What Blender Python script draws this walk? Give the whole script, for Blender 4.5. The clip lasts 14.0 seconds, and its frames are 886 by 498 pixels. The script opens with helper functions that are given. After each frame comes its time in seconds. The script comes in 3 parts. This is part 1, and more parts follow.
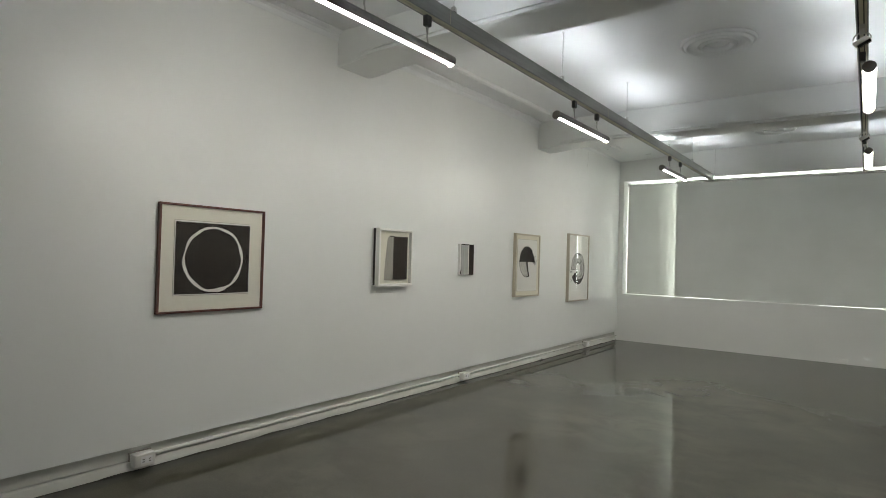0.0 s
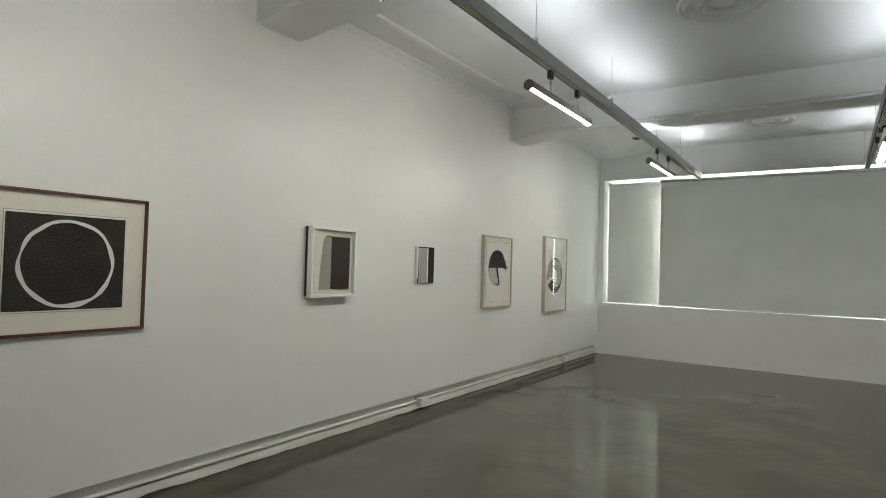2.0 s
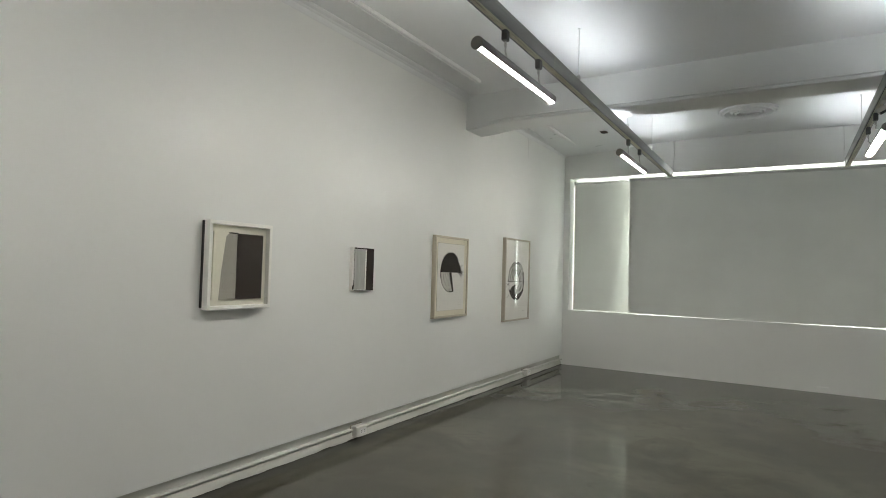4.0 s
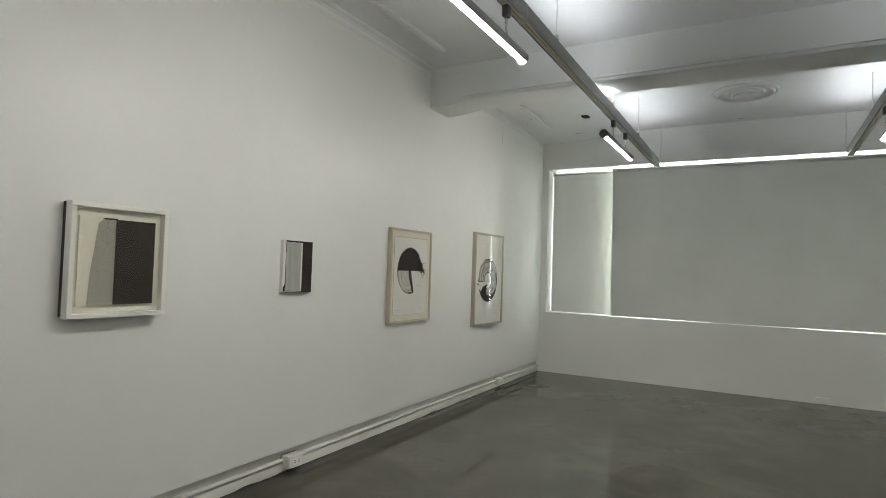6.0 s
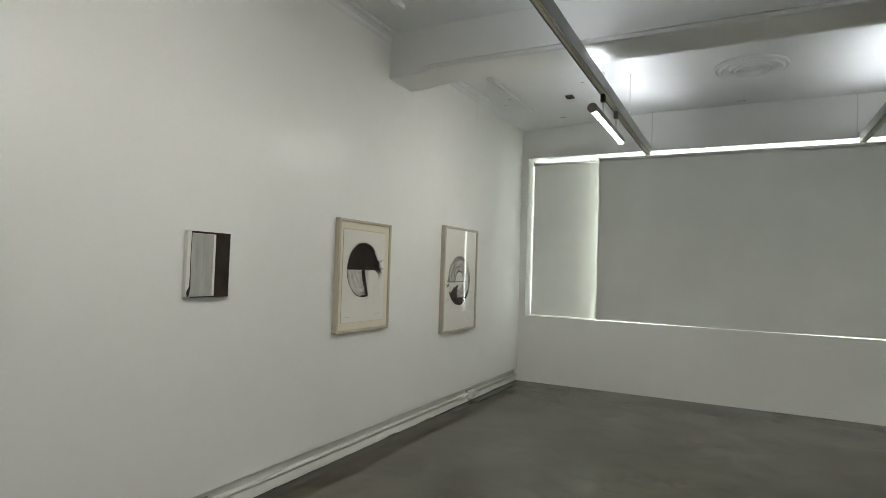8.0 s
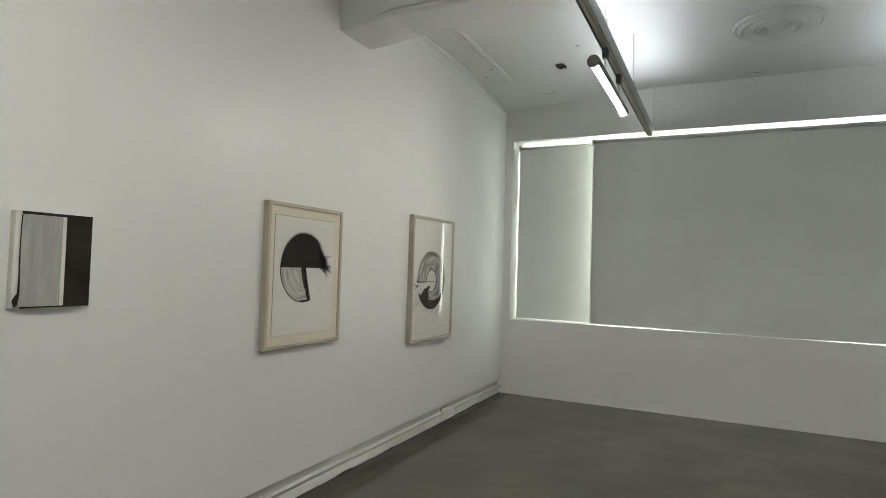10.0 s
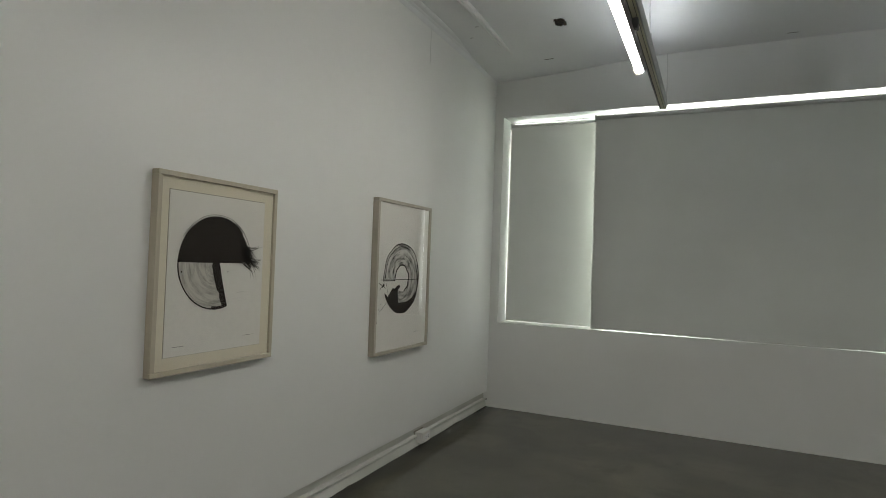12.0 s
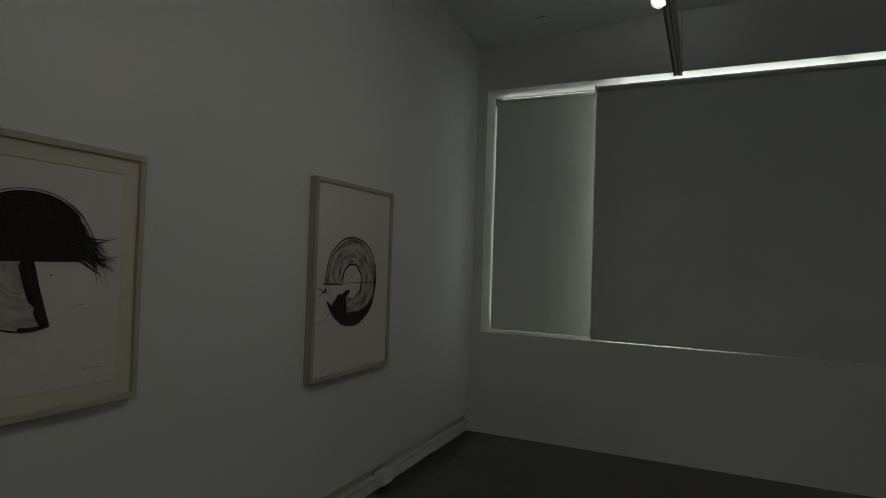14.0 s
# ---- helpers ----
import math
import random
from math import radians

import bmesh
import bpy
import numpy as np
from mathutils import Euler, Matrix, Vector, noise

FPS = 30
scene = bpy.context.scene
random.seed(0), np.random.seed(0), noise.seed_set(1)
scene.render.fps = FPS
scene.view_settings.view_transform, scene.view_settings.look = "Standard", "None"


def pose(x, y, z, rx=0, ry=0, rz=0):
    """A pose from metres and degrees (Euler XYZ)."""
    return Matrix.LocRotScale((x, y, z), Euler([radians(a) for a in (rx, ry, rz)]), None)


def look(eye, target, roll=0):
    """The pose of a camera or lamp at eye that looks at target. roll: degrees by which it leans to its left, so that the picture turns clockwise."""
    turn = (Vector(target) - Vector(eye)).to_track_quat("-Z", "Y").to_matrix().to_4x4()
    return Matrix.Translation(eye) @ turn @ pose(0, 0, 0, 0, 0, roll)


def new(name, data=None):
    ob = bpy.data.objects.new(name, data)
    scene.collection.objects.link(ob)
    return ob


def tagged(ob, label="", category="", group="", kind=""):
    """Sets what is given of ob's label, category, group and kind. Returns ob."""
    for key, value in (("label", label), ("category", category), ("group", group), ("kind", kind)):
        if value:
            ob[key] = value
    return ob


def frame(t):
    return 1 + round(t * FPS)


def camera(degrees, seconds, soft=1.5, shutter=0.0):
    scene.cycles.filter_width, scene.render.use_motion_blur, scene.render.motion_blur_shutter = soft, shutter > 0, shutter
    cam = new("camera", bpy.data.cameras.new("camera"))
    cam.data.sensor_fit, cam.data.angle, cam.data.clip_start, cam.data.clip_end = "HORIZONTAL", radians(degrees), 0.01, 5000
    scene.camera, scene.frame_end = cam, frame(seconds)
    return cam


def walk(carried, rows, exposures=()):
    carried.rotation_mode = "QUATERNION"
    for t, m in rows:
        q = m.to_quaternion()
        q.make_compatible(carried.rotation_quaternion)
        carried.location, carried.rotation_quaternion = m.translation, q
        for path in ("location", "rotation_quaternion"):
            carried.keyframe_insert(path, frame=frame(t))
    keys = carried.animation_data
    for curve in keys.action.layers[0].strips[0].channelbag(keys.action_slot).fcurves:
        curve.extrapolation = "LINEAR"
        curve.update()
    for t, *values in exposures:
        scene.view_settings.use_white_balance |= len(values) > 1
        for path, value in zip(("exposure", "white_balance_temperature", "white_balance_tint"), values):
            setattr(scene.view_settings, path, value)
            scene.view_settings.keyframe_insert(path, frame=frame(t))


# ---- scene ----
cam = camera(75.4, 14.0, 0.85)
PATH = [
    (0, (4.178, -0.452, 1.573), (2.987, 1.154, 1.608), 1.6),
    (0.5, (4.064, -0.209, 1.564), (2.896, 1.415, 1.605), 1.6),
    (1, (3.963, 0.044, 1.579), (2.809, 1.677, 1.629), 1.5),
    (1.5, (3.848, 0.313, 1.553), (2.702, 1.951, 1.609), 1.5),
    (2, (3.728, 0.576, 1.567), (2.601, 2.227, 1.627), 1.6),
    (2.5, (3.652, 0.811, 1.564), (2.554, 2.481, 1.628), 1.6),
    (3, (3.592, 1.028, 1.577), (2.518, 2.714, 1.647), 1.6),
    (3.2, (3.551, 1.113, 1.57), (2.487, 2.805, 1.643), 1.6),
    (5.5, (3.259, 2.119, 1.575), (2.269, 3.856, 1.652), 1.7),
    (6, (3.175, 2.328, 1.579), (2.2, 4.073, 1.654), 1.8),
    (6.5, (3.088, 2.532, 1.584), (2.132, 4.287, 1.657), 1.9),
    (7, (3.025, 2.741, 1.575), (2.09, 4.507, 1.651), 1.9),
    (7.5, (2.96, 2.999, 1.592), (2.035, 4.771, 1.665), 1.9),
    (8, (2.9, 3.211, 1.59), (1.981, 4.986, 1.662), 1.9),
    (10.5, (2.483, 4.439, 1.591), (1.62, 6.242, 1.653), 1.9),
    (11, (2.403, 4.673, 1.588), (1.546, 6.48, 1.641), 2.0),
    (11.5, (2.351, 4.914, 1.602), (1.497, 6.721, 1.652), 1.9),
    (12, (2.286, 5.15, 1.604), (1.434, 6.959, 1.653), 2.0),
    (12.5, (2.204, 5.408, 1.608), (1.354, 7.218, 1.657), 1.9),
    (13, (2.14, 5.636, 1.599), (1.297, 7.449, 1.648), 2.0),
    (13.5, (2.094, 5.904, 1.614), (1.257, 7.72, 1.66), 2.0),
    (14, (2.057, 6.129, 1.607), (1.221, 7.945, 1.654), 1.9),
]
FADE = [(0.0, 0.30), (3.2, 0.28), (5.5, 0.23), (11.3, 0.18), (12.0, -0.27), (12.5, -0.68), (13.0, -1.13), (13.5, -1.73), (14.0, -2.36)]
walk(cam, [(t, look(eye, target, roll)) for t, eye, target, roll in PATH], FADE)


# ---- light from outside ----
world = bpy.data.worlds.new("overcast")
scene.world = world
world.use_nodes = True
wn = world.node_tree.nodes
sky = wn.new("ShaderNodeTexSky")
sky.sky_type, sky.sun_disc = "NISHITA", False
sky.sun_elevation, sky.sun_rotation = radians(50), radians(160)
wn["Background"].inputs[1].default_value = 0.08
world.node_tree.links.new(sky.outputs[0], wn["Background"].inputs[0])
sun = new("sun", bpy.data.lights.new("sun", "SUN"))
sun.data.energy, sun.data.angle, sun.data.color = 0.6, radians(12), (1, 0.96, 0.9)
sun.matrix_world = look((0, 0, 30), (-8, 22, 0))
TUBE, UPLIGHT, DAY = 49.0, 30.0, 13.5


# ---- materials ----
class Mat:
    """A node material with short ways to chain its nodes."""

    def __init__(self, name, color=(0.8, 0.8, 0.8), rough=0.6, metal=0.0, spec=0.5):
        self.m = bpy.data.materials.new(name)
        self.m.use_nodes = True
        self.t = self.m.node_tree
        self.b = self.t.nodes["Principled BSDF"]
        self.b.inputs["Base Color"].default_value = (*color, 1)
        self.b.inputs["Roughness"].default_value = rough
        self.b.inputs["Metallic"].default_value = metal
        self.b.inputs["Specular IOR Level"].default_value = spec

    def node(self, kind, **sockets):
        n = self.t.nodes.new(kind)
        for k, v in sockets.items():
            n.inputs[k.replace("_", " ")].default_value = v
        return n

    def link(self, a, b):
        self.t.links.new(a, b)

    def coords(self, scale=(1, 1, 1)):
        c = self.t.nodes.new("ShaderNodeTexCoord")
        mp = self.t.nodes.new("ShaderNodeMapping")
        mp.inputs["Scale"].default_value = scale
        self.link(c.outputs["Object"], mp.inputs["Vector"])
        return mp.outputs["Vector"]

    def noise(self, scale, detail=4.0, rough=0.55, stretch=(1, 1, 1), distort=0.0):
        n = self.node("ShaderNodeTexNoise", Scale=scale, Detail=detail, Roughness=rough, Distortion=distort)
        self.link(self.coords(stretch), n.inputs["Vector"])
        return n.outputs["Fac"]

    def ramp(self, fac, *stops):
        r = self.t.nodes.new("ShaderNodeValToRGB")
        while len(r.color_ramp.elements) < len(stops):
            r.color_ramp.elements.new(0.5)
        for e, (p, c) in zip(r.color_ramp.elements, stops):
            e.position = p
            e.color = (*c, 1) if isinstance(c, tuple) else (c, c, c, 1)
        self.link(fac, r.inputs["Fac"])
        return r.outputs["Color"]

    def mix(self, fac, a, b, blend="MIX"):
        n = self.t.nodes.new("ShaderNodeMix")
        n.data_type, n.blend_type = "RGBA", blend
        for sock, v in ((n.inputs[0], fac), (n.inputs[6], a), (n.inputs[7], b)):
            if isinstance(v, (int, float)):
                sock.default_value = v
            elif isinstance(v, tuple):
                sock.default_value = (*v, 1)
            else:
                self.link(v, sock)
        return n.outputs[2]

    def color(self, out):
        self.link(out, self.b.inputs["Base Color"])
        return self

    def rough(self, out):
        self.link(out, self.b.inputs["Roughness"])
        return self

    def bump(self, *layers):
        last = None
        for fac, strength, dist in layers:
            n = self.node("ShaderNodeBump", Strength=strength, Distance=dist)
            self.link(fac, n.inputs["Height"])
            if last:
                self.link(last, n.inputs["Normal"])
            last = n.outputs["Normal"]
        self.link(last, self.b.inputs["Normal"])
        return self


def paint(name, light, dark, rough=0.55, lump=0.004, spec=0.3):
    p = Mat(name, light, rough, spec=spec)
    big, mid, fine = p.noise(0.7, 3), p.noise(6, 5), p.noise(140, 3)
    p.color(p.mix(p.ramp(mid, (0.45, 0.0), (0.8, 0.35)), p.mix(p.ramp(big, (0.35, 0.0), (0.7, 1.0)), light, dark), dark))
    p.bump((big, 0.25, lump * 4), (mid, 0.2, lump), (fine, 0.12, 0.001))
    return p.m


M_WALL = paint("wall paint", (0.80, 0.805, 0.785), (0.765, 0.77, 0.75), 0.38, 0.0025, 0.6)
M_CEIL = paint("ceiling paint", (0.80, 0.81, 0.81), (0.76, 0.77, 0.77), 0.6, 0.001, 0.25)
M_BEAM = paint("beam paint", (0.79, 0.80, 0.79), (0.75, 0.76, 0.75), 0.75, 0.0004, 0.15)
M_BASE = paint("old skirting paint", (0.68, 0.68, 0.64), (0.50, 0.50, 0.45), 0.6, 0.006)
M_TRIM = paint("trim paint", (0.80, 0.80, 0.79), (0.74, 0.74, 0.73), 0.45, 0.001)

f = Mat("polished concrete", rough=0.45, spec=0.1)
cloud, mott = f.noise(0.55, 3, 0.5, (1, 0.8, 1), 0.3), f.noise(1.9, 4, 0.55, (0.8, 1, 1), 0.5)
col = f.mix(f.ramp(cloud, (0.36, 0.0), (0.64, 1.0)), (0.045, 0.041, 0.025), (0.092, 0.086, 0.057))
col = f.mix(f.ramp(mott, (0.40, 0.0), (0.68, 0.75)), col, (0.036, 0.031, 0.019))
# brownish damp stains with a firm rim
col = f.mix(f.ramp(f.noise(1.25, 5, 0.6, (1, 0.9, 1), 0.9), (0.54, 0.0), (0.62, 0.45), (0.72, 0.22)), col, (0.038, 0.027, 0.015))
col = f.mix(f.ramp(f.noise(6.5, 4, 0.6, (0.8, 1, 1), 0.6), (0.55, 0.0), (0.74, 0.6)), col, (0.038, 0.030, 0.018))
col = f.mix(f.ramp(f.noise(85, 3, 0.6), (0.45, 0.0), (0.75, 0.3)), col, (0.13, 0.125, 0.10))
# dark ragged band by the wall: grime, plus the skirting gap's reflection painted in
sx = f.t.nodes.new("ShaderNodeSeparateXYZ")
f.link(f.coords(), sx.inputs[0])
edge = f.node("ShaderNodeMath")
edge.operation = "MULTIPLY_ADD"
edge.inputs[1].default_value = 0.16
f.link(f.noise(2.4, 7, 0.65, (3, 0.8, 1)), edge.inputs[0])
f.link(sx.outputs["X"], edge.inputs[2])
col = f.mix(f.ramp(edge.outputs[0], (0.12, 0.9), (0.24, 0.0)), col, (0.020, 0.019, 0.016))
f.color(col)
# a clear poured sealer over the slab: glossy, gently wavy, dulled in patches
gloss = f.node("ShaderNodeBsdfGlossy")
f.link(f.ramp(f.noise(1.4, 1.5, 0.5, (1, 1, 1), 0.4), (0.3, 0.02), (0.75, 0.055)), gloss.inputs["Roughness"])
wave = None
for fac, strength, dist in ((f.noise(1.1, 1, 0.4), 0.12, 0.006), (f.noise(3.2, 1, 0.5, (1, 1.3, 1)), 0.14, 0.001)):
    n = f.node("ShaderNodeBump", Strength=strength, Distance=dist)
    f.link(fac, n.inputs["Height"])
    if wave:
        f.link(wave, n.inputs["Normal"])
    wave = n.outputs["Normal"]
f.link(wave, gloss.inputs["Normal"])
fres = f.node("ShaderNodeFresnel", IOR=1.56)
coat = f.t.nodes.new("ShaderNodeMixShader")
f.link(fres.outputs[0], coat.inputs[0])
f.link(f.b.outputs[0], coat.inputs[1])
f.link(gloss.outputs[0], coat.inputs[2])
f.link(coat.outputs[0], f.t.nodes["Material Output"].inputs["Surface"])
M_FLOOR = f.m

g = Mat("anodised rail grey", (0.20, 0.205, 0.20), 0.45, 0.35)
g.color(g.ramp(g.noise(30, 4, stretch=(1, 0.05, 1)), (0.3, (0.28, 0.285, 0.275)), (0.7, (0.35, 0.355, 0.345))))
M_RAIL = g.m
M_SLOT = Mat("track slot black", (0.015, 0.015, 0.014), 0.5).m
M_LIP = Mat("track lip cream", (0.56, 0.53, 0.40), 0.4).m
g = Mat("lamp housing grey", (0.22, 0.215, 0.21), 0.42, 0.2)
g.color(g.ramp(g.noise(60, 3), (0.3, (0.20, 0.195, 0.19)), (0.7, (0.25, 0.245, 0.24))))
M_HOUSING = g.m
M_CAP = Mat("lamp end cap", (0.20, 0.185, 0.16), 0.5).m
M_ADAPT = Mat("track adapter grey", (0.09, 0.09, 0.088), 0.5).m
M_CHROME = Mat("bright steel", (0.62, 0.62, 0.60), 0.25, 1.0).m
M_WIRE = Mat("steel cable", (0.66, 0.67, 0.66), 0.4, 0.3).m
M_WHITECABLE = Mat("white cable sheath", (0.62, 0.62, 0.60), 0.5).m
M_BLACK = Mat("black lamp face", (0.02, 0.02, 0.02), 0.35).m
M_SPOT = Mat("white spotlight shell", (0.55, 0.53, 0.48), 0.4).m


def glow(name, color, strength):
    p = Mat(name, (0.9, 0.9, 0.9), 0.4)
    p.b.inputs["Emission Color"].default_value = (*color, 1)
    p.b.inputs["Emission Strength"].default_value = strength
    return p.m


M_TUBE = glow("tube diffuser", (1.0, 0.972, 0.885), TUBE)
M_UP = glow("uplight diffuser", (0.91, 0.955, 1.0), UPLIGHT)
M_DAY = glow("overcast distance", (0.97, 1.0, 0.95), DAY)

g = Mat("roller blind cloth", (0.64, 0.65, 0.62), 0.8, spec=0.2)
weave = g.noise(420, 2)
g.color(g.ramp(g.noise(1.1, 3), (0.35, (0.50, 0.505, 0.48)), (0.7, (0.55, 0.555, 0.53))))
g.bump((weave, 0.25, 0.0008), (g.noise(0.9, 2, stretch=(1, 1, 0.3)), 0.15, 0.03))
tr = g.node("ShaderNodeBsdfTranslucent", Color=(0.84, 0.88, 0.83, 1))
mx = g.node("ShaderNodeMixShader", Fac=0.0055)
g.link(g.b.outputs[0], mx.inputs[1])
g.link(tr.outputs[0], mx.inputs[2])
g.link(mx.outputs[0], g.t.nodes["Material Output"].inputs["Surface"])
M_BLIND = g.m
M_BLINDRAIL = Mat("blind cassette", (0.40, 0.41, 0.39), 0.45, 0.1).m


def clear(name, tint=(1, 1, 1), ior=1.45):
    p = Mat(name)
    t = p.node("ShaderNodeBsdfTransparent", Color=(*tint, 1))
    gl = p.node("ShaderNodeBsdfGlossy", Roughness=0.015)
    fr = p.node("ShaderNodeFresnel", IOR=ior)
    m = p.t.nodes.new("ShaderNodeMixShader")
    p.link(fr.outputs[0], m.inputs[0])
    p.link(t.outputs[0], m.inputs[1])
    p.link(gl.outputs[0], m.inputs[2])
    p.link(m.outputs[0], p.t.nodes["Material Output"].inputs["Surface"])
    return p.m


M_GLASS = clear("picture glass")
M_PANE = clear("window glass", (0.92, 0.97, 0.94))


def wood(name, a, b, rough=0.45):
    p = Mat(name, a, rough)
    grain = p.noise(22, 6, 0.6, (1, 1, 0.08), 0.8)
    p.color(p.ramp(grain, (0.3, a), (0.7, b)))
    p.bump((grain, 0.2, 0.0008))
    return p.m


M_REDWOOD = wood("red brown wood", (0.085, 0.028, 0.020), (0.13, 0.045, 0.030), 0.35)
M_PALEWOOD = wood("pale maple", (0.46, 0.415, 0.32), (0.55, 0.50, 0.40))
M_GREYWOOD = wood("limed oak", (0.40, 0.365, 0.30), (0.50, 0.46, 0.385))
M_WHITEWOOD = paint("white lacquer", (0.86, 0.85, 0.81), (0.83, 0.82, 0.78), 0.35, 0.0005)
M_BACKING = Mat("backing batten darkened as the shadow gap", (0.05, 0.048, 0.045), 0.7).m


def paper(name, c, amount=0.04):
    p = Mat(name, c, 0.85, spec=0.15)
    d = tuple(v * (1 - amount) for v in c)
    p.color(p.ramp(p.noise(35, 5), (0.3, c), (0.75, d)))
    p.bump((p.noise(300, 3), 0.15, 0.0004))
    return p.m


M_MAT = paper("cream mount board", (0.74, 0.70, 0.58))
M_MATLIGHT = paper("off-white mount board", (0.76, 0.74, 0.66))
M_PAPER = paper("white print paper", (0.77, 0.76, 0.72))
M_EDGE = Mat("paper edge shadow", (0.36, 0.34, 0.28), 0.9).m
M_CREAM = paper("cream painted ground", (0.79, 0.77, 0.67), 0.06)
p = Mat("dark ink ground", (0.022, 0.018, 0.015), 0.75, spec=0.2)
p.color(p.ramp(p.noise(7, 7, 0.65), (0.3, (0.018, 0.014, 0.012)), (0.75, (0.040, 0.032, 0.027))))
M_INK = p.m
p = Mat("brown black paint", (0.032, 0.024, 0.020), 0.6, spec=0.25)
p.color(p.ramp(p.noise(12, 6, 0.6, (1, 1, 0.4)), (0.3, (0.028, 0.021, 0.017)), (0.75, (0.046, 0.036, 0.030))))
M_BROWNBLACK = p.m
p = Mat("grey scraped paint", (0.33, 0.31, 0.27), 0.7)
p.color(p.mix(p.ramp(p.noise(48, 8, 0.75), (0.52, 0.0), (0.70, 0.8)),
              p.ramp(p.noise(5, 6, 0.6, (1, 1, 0.3)), (0.3, (0.42, 0.405, 0.35)), (0.7, (0.33, 0.315, 0.275))), (0.20, 0.19, 0.165)))
M_GREYPAINT = p.m
p = Mat("silver grey paint", (0.40, 0.40, 0.37), 0.6)
p.color(p.ramp(p.noise(30, 6, 0.6, (1, 1, 0.12)), (0.3, (0.44, 0.44, 0.41)), (0.75, (0.30, 0.30, 0.28))))
M_SILVER = p.m


def wash(name, low, high, light, dark, rings=55.0):
    """Ink dragged round a centre: streaks that follow the circle, broken by blots."""
    p = Mat(name, light, 0.85, spec=0.15)
    c = p.t.nodes.new("ShaderNodeTexCoord")
    sep = p.t.nodes.new("ShaderNodeSeparateXYZ")
    p.link(c.outputs["Object"], sep.inputs[0])
    ln = p.t.nodes.new("ShaderNodeVectorMath")
    ln.operation = "LENGTH"
    p.link(c.outputs["Object"], ln.inputs[0])
    at = p.t.nodes.new("ShaderNodeMath")
    at.operation = "ARCTAN2"
    p.link(sep.outputs["Z"], at.inputs[0])
    p.link(sep.outputs["Y"], at.inputs[1])
    cmb = p.t.nodes.new("ShaderNodeCombineXYZ")
    sc = p.t.nodes.new("ShaderNodeMath")
    sc.operation = "MULTIPLY"
    sc.inputs[1].default_value = rings
    p.link(ln.outputs["Value"], sc.inputs[0])
    p.link(sc.outputs[0], cmb.inputs[0])
    p.link(at.outputs[0], cmb.inputs[1])
    n = p.node("ShaderNodeTexNoise", Scale=1.0, Detail=6.0, Roughness=0.65)
    p.link(cmb.outputs[0], n.inputs["Vector"])
    blot = p.noise(13, 6, 0.7)
    streak = p.ramp(n.outputs["Fac"], (low, light), (high, dark))
    p.color(p.mix(p.ramp(blot, (0.46, 0.0), (0.70, 0.7)), streak, light))
    return p.m


M_WASH = wash("pale ink wash", 0.42, 0.78, (0.60, 0.59, 0.54), (0.16, 0.155, 0.14), 45)
M_WASHDARK = wash("heavy ink wash", 0.44, 0.63, (0.60, 0.59, 0.55), (0.05, 0.048, 0.043), 34)
p = Mat("torn plaster", (0.10, 0.075, 0.05), 0.95)
p.color(p.ramp(p.noise(60, 5, 0.7), (0.40, (0.012, 0.010, 0.008)), (0.75, (0.22, 0.18, 0.13))))
M_PLASTER = p.m
M_CRACK = Mat("crack", (0.22, 0.21, 0.19), 0.9).m
M_SOCKET = Mat("socket plastic", (0.72, 0.71, 0.67), 0.4).m
M_TRUNK = paint("trunking plastic", (0.70, 0.69, 0.65), (0.58, 0.57, 0.53), 0.65, 0.001, 0.2)
M_SOCKETHOLE = Mat("socket hole", (0.05, 0.05, 0.05), 0.6).m
M_CUTSHADE = Mat("shaded cut plaster", (0.30, 0.285, 0.24), 0.9).m
M_MORTAR = Mat("dark mortar", (0.05, 0.047, 0.04), 0.9).m


# ---- building helpers ----
def part(name, bm, material, parent=None, label="", smooth=False):
    me = bpy.data.meshes.new(name)
    bm.normal_update()
    bm.to_mesh(me)
    bm.free()
    me.materials.append(material)
    if smooth:
        for poly in me.polygons:
            poly.use_smooth = True
    ob = new(name, me)
    if parent:
        ob.parent = parent
    if label:
        ob["label"] = label
    return ob


def thing(name, place, label, category, group=""):
    e = new(name)
    e.location = place
    e.empty_display_size = 0.1
    return tagged(e, label, category, group)


def box(bm, x0, x1, y0, y1, z0, z1, bevel=0.0, seg=1):
    vs = [bm.verts.new((x, y, z)) for x in (x0, x1) for y in (y0, y1) for z in (z0, z1)]
    fs = [bm.faces.new([vs[i] for i in q]) for q in ((0, 1, 3, 2), (4, 6, 7, 5), (0, 4, 5, 1), (2, 3, 7, 6), (0, 2, 6, 4), (1, 5, 7, 3))]
    if bevel:
        es = list({e for fc in fs for e in fc.edges})
        bmesh.ops.bevel(bm, geom=es, offset=bevel, segments=seg, affect="EDGES", profile=0.5)
    return bm


def boxes(*dims, bevel=0.0):
    bm = bmesh.new()
    for d in dims:
        box(bm, *d, bevel=bevel)
    return bm


def rod(bm, a, b, r, n=10):
    a, b = Vector(a), Vector(b)
    m = Matrix.Translation((a + b) / 2) @ (b - a).to_track_quat("Z", "Y").to_matrix().to_4x4()
    bmesh.ops.create_cone(bm, cap_ends=True, segments=n, radius1=r, radius2=r, depth=(b - a).length, matrix=m)
    return bm


